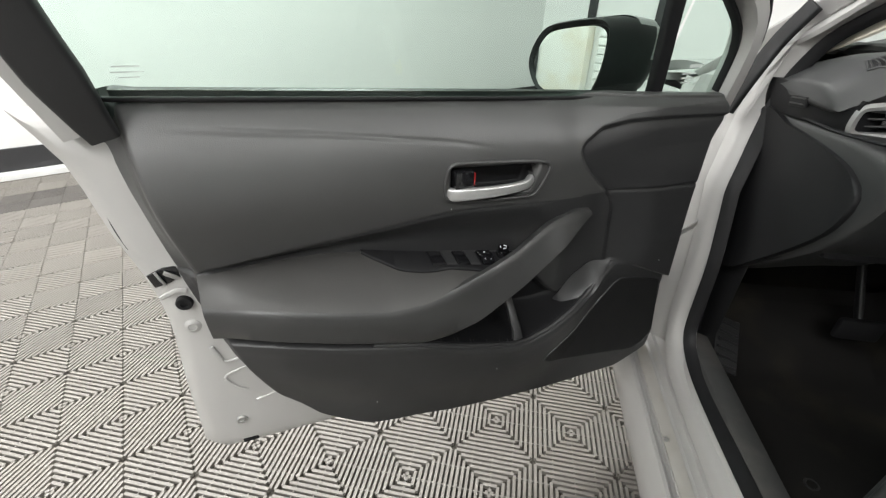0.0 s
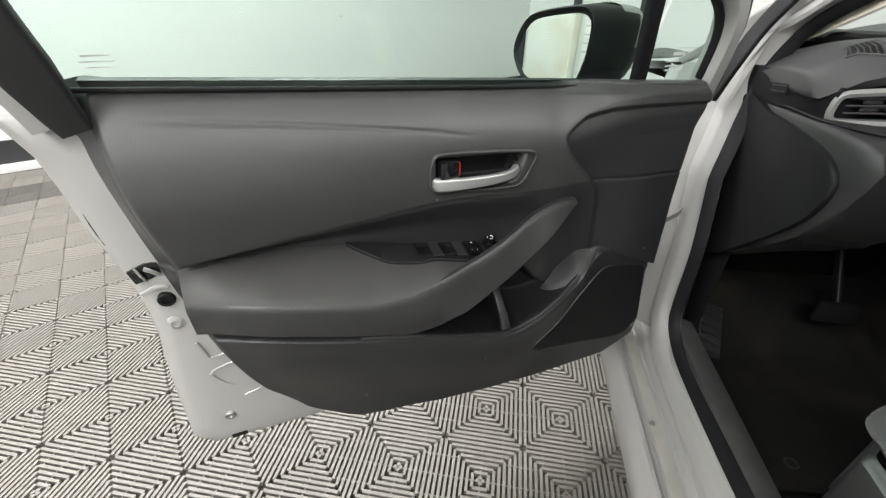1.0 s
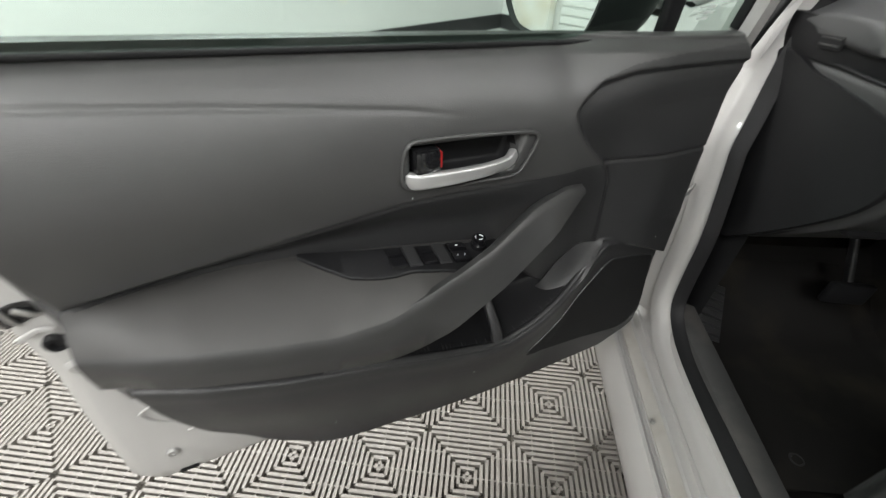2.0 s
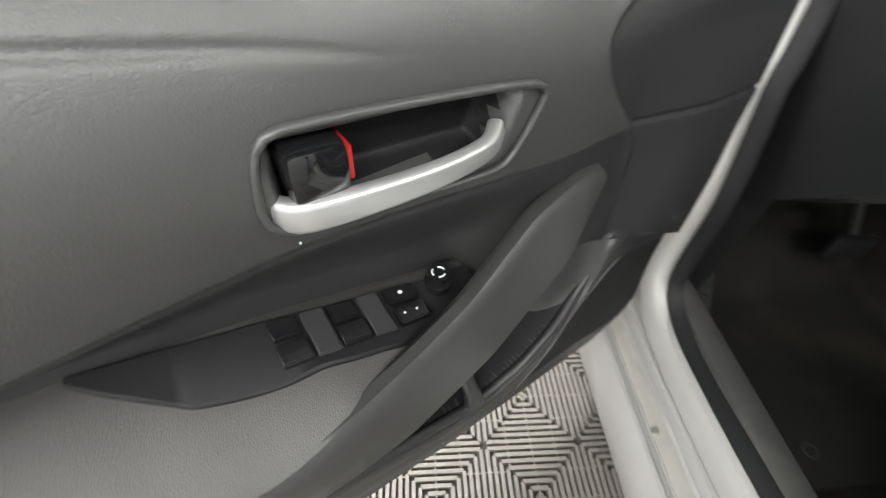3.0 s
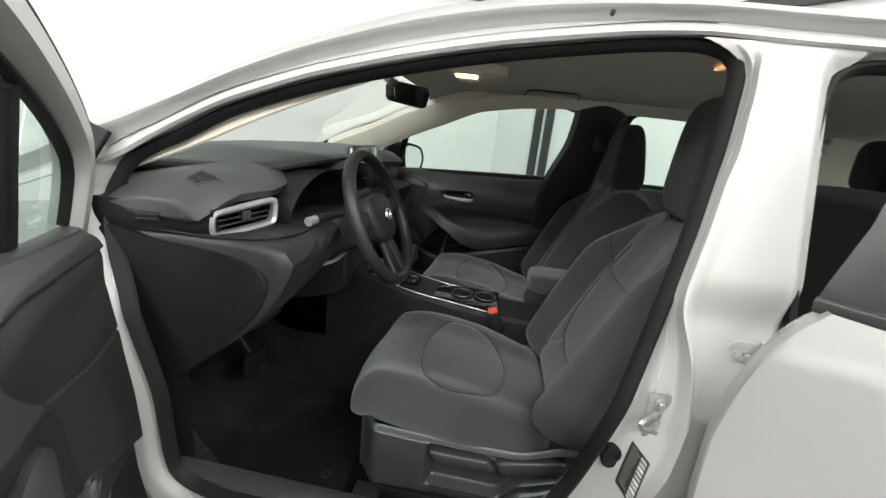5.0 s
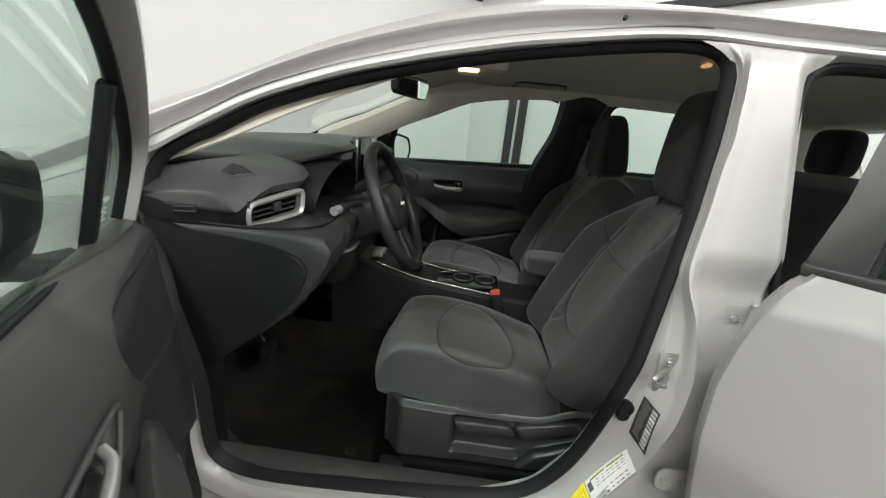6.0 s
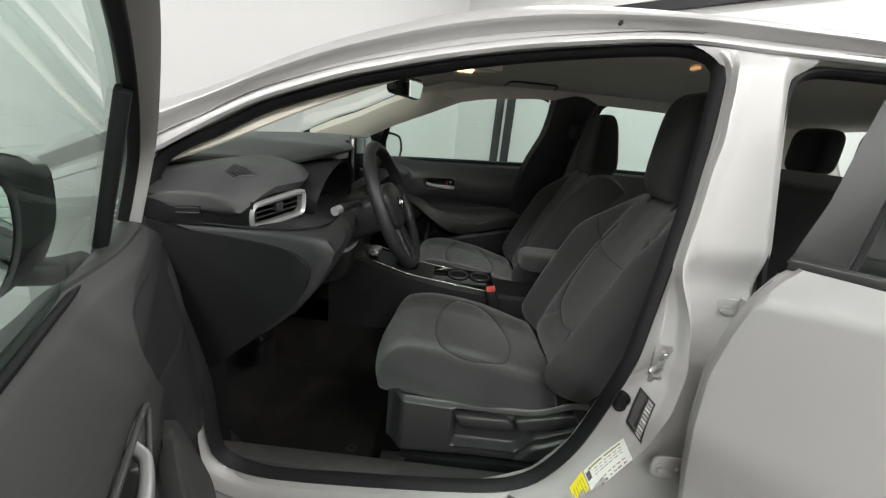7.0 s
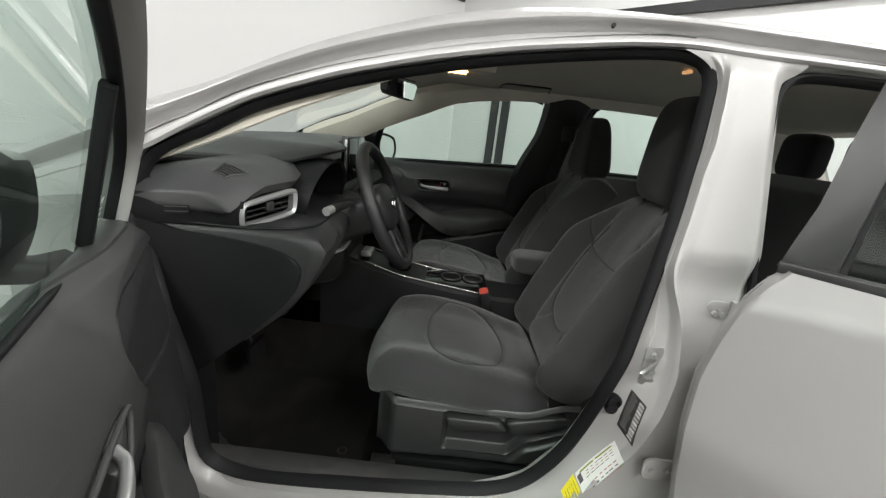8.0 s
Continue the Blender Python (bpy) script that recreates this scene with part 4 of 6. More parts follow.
    for u in np.concatenate([np.linspace(.430, .62, 26), np.linspace(.63, 1.092, 40)]):
        f, l, pr = float(pad_front(u)), float(band_low(u)), float(front_n(u))
        pl = float(low_edge_n(u))
        base = pr - .010 - .012 * float(step(u, .43, .50))
        h = (f - l)
        rings.append([dp(u, base, f - .1 * h), dp(u, pr - .016, f + .0005), dp(u, pr - .006, f + .002), dp(u, pr, f - .05 * h), dp(u, pr + .003, f - .16 * h), dp(u, (pr + pl) / 2 + .003, f - .5 * h),
                      dp(u, pl + .001, l + .12 * h), dp(u, pl - .006, l + .02 * h), dp(u, pl - .016, l), dp(u, base, l + .10 * h)])
    loft(bm, rings)
    part("pull_handle", bm, satin, shell, "dark grey pull handle sweeping into the arm rest")
    # switch plate with its buttons
    def on_pad(u, q, up_by=0.0):
        """A place on the arm rest: q runs from its back (0) to its front (1)."""
        b, f, bn, fn_ = float(pad_back(u)), float(pad_front(u)), float(pad_back_n(u)), float(front_n(u))
        if u < .76:
            f = min(f, b - .004 - .012 * (u - .56) / .2)
            fn_ -= .020 * float(1 - step(u, .60, .76))
        return dp(u, bn - .006 + (fn_ - bn + .004) * q, b + (f - b) * q + .010 * math.sin(math.pi * min(1, max(0, q)))**0.7 + up_by)
    if fine:
        top_q = lambda u: float(np.interp(u, [.55, .60, .62, .65, .70, .74, .80, .86], [.42, .38, .34, .27, .20, .14, .09, .05]))
        low_q = lambda u: float(np.interp(u, [.55, .57, .628, .67, .714, .74, .796, .835, .856], [.50, .92, 1.0, .80, .64, .60, .47, .22, .06]))
        bm = bmesh.new()
        rows = []
        for u in np.linspace(.562, .852, 44):
            a, b = top_q(u) - .04, low_q(u)
            rows.append([on_pad(u, q, h) for q, h in ((a, -.004), (a, .003), (a + .02, .0045), (b - .02, .0045), (b, .003), (b, -.004))])
        loft(bm, rows)
        sp = part("switch_plate", bm, dash_black, shell, "dark grey window switch plate")
        span = lambda u: float(np.interp(u, [.60, .635, .68, .725], [.48, .50, .42, .38]))

        def button(u0, u1, f0, f1, h, name="window_switch", mat=satin, ramp=0.0, par=sp, label=""):
            bm = bmesh.new()
            q = lambda u, f: top_q(u) + f * span(u)
            a = [on_pad(u, q(u, f), .003) for u, f in ((u0, f0), (u1, f0), (u1, f1), (u0, f1))]
            e = min(.03, (f1 - f0) * .2)
            b = [on_pad(u, q(u, f), .0045 + hh) for u, f, hh in ((u0 + .0012, f0 + e, h), (u1 - .0012, f0 + e, h), (u1 - .0012, f1 - e, h - ramp), (u0 + .0012, f1 - e, h - ramp))]
            loft(bm, [a, b])
            bmesh.ops.bevel(bm, geom=bm.edges[:], offset=.0010, segments=2, affect="EDGES")
            return part(name, bm, mat, par, label)
        for u0 in (.716, .672):
            button(u0, u0 + .022, .0, .47, .003, mat=gloss_black)
            button(u0 - .001, u0 + .023, .53, 1.0, .0035, mat=gloss_black)
            button(u0 - .021, u0 - .002, .0, 1.0, .0045, "window_rocker", trim_hard_and_shade, .003)
        for f0 in (.0, .54):
            bt = button(.620, .648, f0, f0 + .46, .0045, "lock_switch", gloss_black)
            if f0:
                for du in (.0, .011):
                    button(.627 + du, .6315 + du, f0 + .17, f0 + .27, .0056, "switch_mark", white_mark, 0, bt)
            else:
                button(.631, .637, f0 + .16, f0 + .30, .0056, "switch_mark", white_mark, 0, bt)
        bm = bmesh.new()
        c = on_pad(.597, .50, .002)
        for r, z0, z1 in ((.0125, 0, .007), (.0100, .007, .017)):
            sweep(bm, [c + Vector((0, 0, z0)), c + Vector((0, 0, z1))], circle(r, 20), (1, 0, 0))
        kn = part("mirror_knob", bm, gloss_black, sp, "round black mirror adjuster")
        for a in (.5, 2.6, 4.7):
            bm = bmesh.new()
            sweep(bm, [c + Vector((.0058 * math.cos(a + k), .0058 * math.sin(a + k), .0175)) for k in (0, .4, .8, 1.2)], circle(.0008, 5), (0, 0, 1))
            part("knob_mark", bm, white_mark, kn, "white arc marking")
    # bottle support in the pocket
    bm = bmesh.new()
    sweep(bm, [dp(.590, .040, .650), dp(.588, .085, .640), dp(.584, .125, .590), dp(.583, .13, .572)], rrect(.016, .012, .004), up, scale=lambda t: .75 + .5 * t)
    part("pocket_rib", bm, trim_hard_and_shade, shell, "grey rib inside the pocket")
    # rounded lip of the pocket
    bm = bmesh.new()
    sweep(bm, [dp(u, float(rim_n(u)) - .0070, float(rim(u)) - .0055) for u in np.concatenate([np.linspace(.352, .44, 34), np.linspace(.446, .86, 56)])], rrect(.013, .012, .0055), up)
    part("pocket_lip", bm, trim_hard_and_shade, shell, "rounded lip of the door pocket")
    # lighter ledge at the pocket's hinge end
    on_wall = lambda u, z: dp(u, float(trim_n(np.array([u]), np.array([z + .024]))[0]) - .002, z)
    up_l = spline([on_wall(.470, .590), on_wall(.458, .616), on_wall(.435, .648), on_wall(.396, .676), dp(.366, .098, .687)], 24)
    lo_l = spline([dp(.474, .120, .580), dp(.450, .121, .592), dp(.430, .118, .601), dp(.394, .110, .626), dp(.372, .104, .678)], 24)
    bm = bmesh.new()
    sheet(bm, lambda s, t: up_l[round(s * 23)].lerp(lo_l[round(s * 23)], t) + Vector((0, 0, -.016 * math.sin(math.pi * t) * math.sin(math.pi * min(1, .5 + s * .5)))), 23, 12, (0, 0, -.004))
    part("pocket_ledge", bm, trim_hard_and_shade, shell, "smooth grey ledge in the pocket")
    # speaker grille
    bm = bmesh.new()
    pts = spline([(u, z, 0) for u, z in [(.500, .474), (.495, .490), (.411, .552), (.345, .620), (.322, .631), (.216, .605), (.200, .588), (.181, .485), (.188, .434), (.228, .409), (.30, .418), (.388, .436), (.475, .457)]], 72, True)
    cg = Vector((.33, .515, 0))
    rings = []
    for k in (1.0, .985, .96, .8, .6, .4, .2, .05):
        rings.append([(lambda q: dp(q.x, float(trim_n(np.array([q.x]), np.array([q.y]))[0]) + (.0005 if k == 1 else .0022), q.y))(cg + (p - cg) * k) for p in pts])
    loft(bm, rings)
    grille = part("speaker_grille", bm, grille_mat, shell, "black perforated speaker grille")
    bm = bmesh.new()
    sweep(bm, [dp(p.x, float(trim_n(np.array([p.x]), np.array([p.y]))[0]) + .001, p.y) for p in (cg + (q - cg) * 1.012 for q in pts)], circle(.0014, 6), up, True)
    part("grille_edge", bm, trim_hard_and_shade, grille, "raised edge of the grille")
    # inner handle
    bm = bmesh.new()
    bz = spline([(u, z, 0) for u, z in [(.714, .862), (.714, .885), (.708, .908), (.696, .914), (.62, .911), (.548, .905), (.529, .898), (.534, .878), (.550, .850), (.566, .845), (.63, .847), (.70, .852)]], 60, True)
    sweep(bm, [dp(p.x, float(trim_n(np.array([.73]), np.array([.88]))[0]) - .0005 + .009 * (.72 - p.x) / .18, p.y) for p in bz], rrect(.005, .006, .0024), up, True)
    part("handle_bezel", bm, trim, shell, "black bezel round the inner handle")
    bm = bmesh.new()
    lev = [(.708, .864, .063), (.697, .8645, .074), (.66, .865, .080), (.61, .866, .082), (.572, .869, .078), (.558, .874, .068)]
    sweep(bm, [dp(p.x, p.z, p.y) for p in spline([(u, z, n) for u, z, n in lev], 26)], rrect(.021, .011, .004), up, scale=lambda t: (1.05 - .35 * t, 1))
    part("door_lever", bm, silver_trim, shell, "satin silver inner door handle")
    bm = bmesh.new()
    block(bm, (.667, .040, .871), (.700, .078, .903), .005, m=m)
    lk = part("lock_button", bm, gloss_black, shell, "black sliding lock button")
    bm = bmesh.new()
    block(bm, (.6635, .050, .876), (.6668, .0725, .897), .001, m=m)
    part("lock_mark", bm, lock_red, lk, "red marking")
    if not fine:
        return shell
    # latch, bolts, bumpers and pressings on the steel edge
    bm = bmesh.new()
    slab(bm, [dp(u, .010, z) for u, z in ((1.122, .787), (1.142, .785), (1.166, .775), (1.161, .752), (1.140, .757), (1.122, .765))], up * .006, .002)
    la = part("latch", bm, gloss_black, shell, "black door latch opening")
    bm = bmesh.new()
    sweep(bm, [dp(1.153, .018, .781), dp(1.148, .021, .768), dp(1.145, .018, .756)], rrect(.004, .003, .001), up)
    sweep(bm, [dp(1.142, .018, .778), dp(1.131, .021, .772), dp(1.126, .018, .764)], rrect(.007, .003, .001), up)
    part("latch_claw", bm, steel, la, "steel claw of the latch")

    def disc(u, z, n, r, h, mat, name, label, dome=0.0):
        bm = bmesh.new()
        rings = [[dp(u + r * k * math.cos(a), n + hh, z + r * k * math.sin(a)) for a in np.linspace(0, 2 * math.pi, 20, endpoint=False)] for k, hh in ((1, -.006), (1, h * .7), (.85, h), (.5, h + dome), (.45, h * .5 + dome), (.12, h * .5 + dome))]
        loft(bm, rings)
        return part(name, bm, mat, shell, label)
    disc(1.131, .718, .014, .0125, .008, rubber, "bumper", "black rubber door bumper")
    disc(1.133, .668, .013, .013, .003, jamb, "boss", "pressed round boss", .002)
    disc(1.112, .425, .016, .010, .006, steel, "screw", "steel screw")
    for pts, r in (([(1.158, .735), (1.135, .744), (1.122, .740)], .004), ([(1.118, .620), (1.112, .596), (1.106, .580), (1.075, .585), (1.085, .600)], .0035),
                   ([(1.070, .560), (1.112, .546), (1.105, .520), (1.085, .500)], .003), ([(1.075, .468), (1.02, .482), (.97, .493)], .004), ([(1.058, .452), (1.0, .468)], .002), ([(1.03, .435), (.95, .456)], .004)):
        bm = bmesh.new()
        sweep(bm, [dp(p.x, .0185, p.y) for p in spline([(u, z, 0) for u, z in pts], 18)], circle(r, 8, r * .7), up)
        part("pressing", bm, jamb, shell, "raised pressing in the steel")
    bm = bmesh.new()
    block(bm, (1.095, -.006, .352), (1.125, .016, .364), .003, m=m)
    part("drain_plug", bm, rubber, shell, "black drain plug")
    bm = bmesh.new()
    sweep(bm, [dp(p.x, -.004, p.y) for p in spline([(1.168, .975, 0), (1.174, .93, 0), (1.180, .885, 0), (1.181, .845, 0), (1.178, .815, 0)], 20)], rrect(.018, .020, .005), up, scale=lambda t: 1.25 - .95 * t)
    part("edge_seal", bm, rubber, shell, "black rubber seal on the door edge")
    # check strap
    bm = bmesh.new()
    sweep(bm, [dp(.13, .050, .680), dp(.07, .035, .682), Vector((.902, .396, .684))], rrect(.004, .014, .001), (0, 0, 1))
    part("check_strap", bm, steel, shell, "steel door check strap")
    # small pale scuffs on the lining
    rs = random.Random(5)
    for u, z in ((.70, .835), (.62, .50), (.86, .47), (.24, .665)):
        r = rs.uniform(.0006, .0010)
        n0 = float(trim_n(np.array([u]), np.array([z]))[0])
        bm = bmesh.new()
        loft(bm, [[dp(u + r * k * math.cos(a), n0 + h, z + r * 1.4 * k * math.sin(a)) for a in np.linspace(0, 2 * math.pi, 7, endpoint=False)] for k, h in ((1, -.001), (1, .0004), (.4, .0006))])
        part("scuff", bm, etch, shell, "small pale scuff")
    # etched marks on the glass
    for u0, u1, z, h in ((.185, .215, 1.030, .006), (.190, .225, 1.018, .003), (.188, .222, 1.010, .003), (.195, .218, 1.002, .003), (1.08, 1.108, 1.060, .0018), (1.078, 1.112, 1.054, .0014), (1.084, 1.106, 1.048, .0014)):
        bm = bmesh.new()
        sheet(bm, lambda s_, t_: dp(u0 + (u1 - u0) * s_, lean(z + h * t_) - .0025, z + h * t_), 1, 1)
        part("etched_mark", bm, etch, shell, "faint etched mark on the glass")
    return shell


grille_mat = material("perforated_black", (0.010, 0.010, 0.0105), 0.7, leather=0.9, grain_scale=330, vary=0.1, spec=0.25)
door_near = front_door(D_NEAR, "front_door", "open front door, silver outside with black lining", True)
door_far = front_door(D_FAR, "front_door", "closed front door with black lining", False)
# ---- seats ----
def padded(place, half, depth, height, rounding, radius, corner=.4, shape=None, n=150, tuck=.05):
    """A stuffed pad: its top face is height(u, v), its rim turns down by depth; place(u, v, h) sets it in the world."""
    g = np.linspace(-1, 1, n)
    S, T = np.meshgrid(g, g)
    rho = np.maximum(np.abs(S), np.abs(T))
    e = np.clip((rho - .82) / .18, 0, 1)
    th = np.clip(e / .6, 0, 1) * math.pi / 2
    low = np.clip((e - .6) / .4, 0, 1)
    k = np.where(rho <= .82, rho / .82 * (1 - rounding), (1 - rounding) + rounding * np.sin(th)) - tuck * low**2
    q = np.where(rho > 0, k / np.maximum(rho, 1e-9), 0)
    a, b = S * q, T * q
    U, V = a * np.sqrt(1 - corner * .5 * b * b) * half[0], b * np.sqrt(1 - corner * .5 * a * a) * half[1]
    D = radius * (1 - np.cos(th)) + (depth - radius) * low
    H = height(U, V) - D
    if shape:
        U = shape(U, V)
    bm = bmesh.new()
    vs = [[bm.verts.new(place(U[j, i], V[j, i], H[j, i])) for i in range(n)] for j in range(n)]
    for j in range(n - 1):
        for i in range(n - 1):
            bm.faces.new((vs[j][i], vs[j][i + 1], vs[j + 1][i + 1], vs[j + 1][i]))
    return bm


def gap_to(lines, U, V):
    """Distance from the nearest of some sewn lines."""
    best = np.full(U.shape, 9.0)
    for line, closed in lines:
        for p in spline([(u, v, 0) for u, v in line], 110, closed):
            best = np.minimum(best, np.hypot(U - p.x, V - p.y))
    return best


def bell(x, w):
    return np.exp(-(x / w)**2)


def sewn(line, place, under):
    """A dark sewn seam along one of a pad's lines."""
    points, closed = line
    bm = bmesh.new()
    sweep(bm, [place(p) for p in spline([(u, v, 0) for u, v in points], 70, closed)], circle(.0016, 5), (0, 0, 1), closed)
    part("seam", bm, cloth_dark, under, "dark sewn seam")


def seat(name, cx, inner, label):
    """A front seat about x = cx; inner is +1 or -1 towards the car's middle."""
    bm = bmesh.new()
    block(bm, (cx - .20, -.56, .30), (cx + .20, -.14, .47), .02)
    frame_ob = part(name, bm, plastic, car, label)
    for sx in (-1, 1):
        # moulded side shield with a sunk field for the levers
        def fn(s, t, sx=sx):
            y = -.098 - .515 * s
            lo = .318 + .012 * math.sin(3 * s) + .05 * step(s, .75, 1.0)
            hi = .524 - .010 * math.sin(math.pi * s) + .030 * step(s, .72, .95)
            z = lo + (hi - lo) * t
            floor_t = .30 + .26 * step(s, .66, .78)
            dent = .032 * step(s, .335, .365) * step(t, floor_t, floor_t + .08) * (1 - step(t, .90, .945))
            shelf = .010 * step(s, .335, .40) * step(t, floor_t - .17, floor_t - .10) * (1 - step(t, floor_t - .02, floor_t + .02))
            x = .268 - .045 * (1 - step(t, 0, .22)) - .015 * step(t, .93, 1.0) - .05 * (1 - step(s, 0, .10)) - dent - shelf
            return (cx + sx * x, y, z)
        bm = bmesh.new()
        sheet(bm, fn, 90, 60)
        part("side_shield", bm, satin, frame_ob, "black plastic seat base cover")
    ox = -inner
    for lname, label, y0, y1, z0, z1 in (("height_lever", "black seat height lever", -.285, -.428, .466, .474), ("recline_lever", "black recline lever", -.440, -.590, .470, .510)):
        bm = bmesh.new()
        L2 = abs(y1 - y0) / 2
        blob(bm, (.020, L2, .019), .36, lambda q, p: Vector((p.x * (1 - .25 * max(0, -q[2])), p.y + .012 * q[2], p.z * (1 + .12 * q[1]) + (z0 - z1) / 2 * q[1])), 40, 16, (cx + ox * .252, (y0 + y1) / 2, (z0 + z1) / 2))
        part(lname, bm, satin, frame_ob, label)
    for sx in (-1, 1):
        bm = bmesh.new()
        block(bm, (cx + sx * .18 - .025, -.66, .238), (cx + sx * .18 + .025, -.14, .285), .006)
        part("seat_rail", bm, plastic, frame_ob, "black seat rail")
        bm = bmesh.new()
        block(bm, (cx + sx * .215 - .030, -.155, .262), (cx + sx * .215 + .030, -.085, .274), .004)
        part("rail_foot", bm, satin, frame_ob, "grey foot of the seat rail")

    # cushion: v runs forwards
    oval = ([(0, .105), (-.09, .095), (-.170, .055), (-.185, -.01), (-.13, -.095), (0, -.130), (.13, -.095), (.185, -.01), (.170, .055), (.09, .095)], True)

    def cushion_top(u, v):
        f = np.abs(u)
        h = .020 * np.tanh((v + .02) / .12) - .030 * step(-v, .02, .26)
        h = h - .022 * step(v, .10, .268)**2
        h = h - .016 * (1 - step(f, .10, .20)) + .004 * bell(f - .20, .03)
        d = gap_to([oval], u, v)
        h = h - .0035 * bell(d, .006) - .002 * bell(d, .02)
        return h - .004 * bell(f - .190 - .02 * v, .016) * (1 - step(v, .02, .14))
    bm = padded(lambda u, v, h: Vector((cx + u, -.308 + v, .600 + h)), (.258, .276), .122, cushion_top, .31, .078, .46,
                lambda u, v: u * (1 - .05 * step(v, .1, .26) - .03 * step(-v, .1, .26)), tuck=.11)
    cushion = part("cushion", bm, cloth, frame_ob, "charcoal cloth seat cushion")
    sewn(oval, lambda p: Vector((cx + p.x, -.308 + p.y, .6006 + float(cushion_top(np.array([p.x]), np.array([p.y]))[0]))), cushion)
    # back rest: v runs up it
    tilt = pose(cx, -.538, .575, 0, 0, 0) @ pose(0, 0, 0, 26)
    lap = [([(-.128, .15), (-.135, .02), (-.125, -.08), (-.09, -.155), (0, -.185), (.09, -.155), (.125, -.08), (.135, .02), (.128, .15)], False),
           ([(-.20, .135), (-.155, .085), (-.08, .060), (0, .055), (.08, .060), (.155, .085), (.20, .135)], False),
           ([(-.07, -.17), (-.13, -.22), (-.20, -.285)], False), ([(.07, -.17), (.13, -.22), (.20, -.285)], False)]

    def back_top(u, v):
        f = np.abs(u)
        up_by = step(v, .06, .26)
        wing = .058 * step(f, .150, .215) * (1 - up_by) - .030 * step(f, .225, .262) * (1 - up_by)
        h = wing + .012 * np.cos(v / .33 * 1.3) - .026 * step(v, .20, .32) - .010 * (1 - step(f, .02, .15))
        d = gap_to(lap, u, v)
        return h - .0035 * bell(d, .006) - .002 * bell(d, .02) - .006 * bell(f - .158, .014) * (1 - up_by)
    bm = padded(lambda u, v, h: tilt @ Vector((u, h - .012, v + .270)), (.268, .315), .135, back_top, .20, .044, .34,
                lambda u, v: u * (1 - .34 * step(v, .02, .31) - .05 * step(-v, .15, .31)))
    back = part("backrest", bm, cloth, frame_ob, "charcoal cloth seat back")
    for line in lap[:2]:
        sewn(line, lambda p: tilt @ Vector((p.x * (1 - .34 * float(step(p.y, .02, .31)) - .05 * float(step(-p.y, .15, .31))), float(back_top(np.array([p.x]), np.array([p.y]))[0]) - .0114, p.y + .270)), back)
    # head rest
    bm = bmesh.new()
    tall = .142 if inner > 0 else .128
    blob(bm, (.112 if inner > 0 else .136, .058, tall), .50, lambda q, p: Vector((p.x * (1 - (.13 if inner > 0 else .22) * q[2]), p.y * (1 - .25 * q[2]) + .010 * abs(q[0])**2, p.z)), 48, 30)
    bm.transform(pose(cx, -.826, (1.050 if inner > 0 else 1.043) + tall, -2))
    part("headrest", bm, cloth_dark, frame_ob, "dark cloth headrest")
    for sx in (-1, 1):
        bm = bmesh.new()
        sweep(bm, [(cx + sx * .07, -.82, 1.16), (cx + sx * .07, -.785, 1.03)], circle(.006, 8), (1, 0, 0))
        part("headrest_post", bm, plastic, frame_ob, "black headrest post")
    return frame_ob


seat("driver_seat", 1.31, 1, "charcoal cloth front seat with black plastic base")
seat("passenger_seat", 2.05, -1, "charcoal cloth front seat with black plastic base")

# rear bench
bm = bmesh.new()
blob(bm, (.62, .26, .10), .3, None, 48, 20, (XC, -1.33, .50))
bench = part("rear_seat", bm, cloth, car, "charcoal cloth rear bench")
bm = bmesh.new()
blob(bm, (.60, .09, .34), .3, None, 48, 24)
bm.transform(pose(XC, -1.66, .82, -22))
part("backrest", bm, cloth, bench)
for x in (1.36, XC, 2.0):
    bm = bmesh.new()
    blob(bm, (.095, .055, .095), .5, None, 32, 20, (x, -1.70, 1.235))
    part("headrest", bm, cloth_dark, bench, "dark cloth headrest")

# seat belts on the middle pillars
for far in (False, True):
    bm = bmesh.new()
    x0 = side_x(1.2) + .115
    q = [(x0, -.76, 1.22), (x0 - .01, -.73, 1.05), (x0 - .04, -.68, .85), (x0 - .05, -.63, .62)]
    q = [mx(p) if far else Vector(p) + Vector((0, -.05, 0)) for p in q]
    sweep(bm, spline(q, 16), rrect(.046, .004, .0015), (1, 0, 0))
    part("seat_belt", bm, rubber, car, "black seat belt strap")
    bm = bmesh.new()
    block(bm, (-.018, -.03, -.035), (.018, .03, .035), .008, m=Matrix.Translation(q[0]))
    part("belt_guide", bm, plastic, car, "black belt guide")

# ---- dashboard ----
def loft_x(rows, mat, name, parent, label=""):
    """A body from cross-sections: rows of (x, [(y, z), ...])."""
    x0, p0 = rows[0]
    x1, p1 = rows[-1]

    def shrunk(p, k):
        cy, cz = sum(q[0] for q in p) / len(p), sum(q[1] for q in p) / len(p)
        return [(cy + (y - cy) * k, z + (cz - z) * min(1.0, .012 * (1 - k) / .1 / max(.012, abs(cz - z)))) for y, z in p]
    rows = [(x0 - .012, shrunk(p0, .90)), (x0 - .009, shrunk(p0, .955)), (x0 - .004, shrunk(p0, .985))] + list(rows) + [(x1 + .004, shrunk(p1, .985)), (x1 + .010, shrunk(p1, .93))]
    bm = bmesh.new()
    loft(bm, [[Vector((x, y, z)) for y, z in p] for x, p in rows])
    return part(name, bm, mat, parent, label)


def smooth_profile(p, n=44):
    return [(q.x, q.y) for q in spline([(y, z, 0) for y, z in p], n, True)]


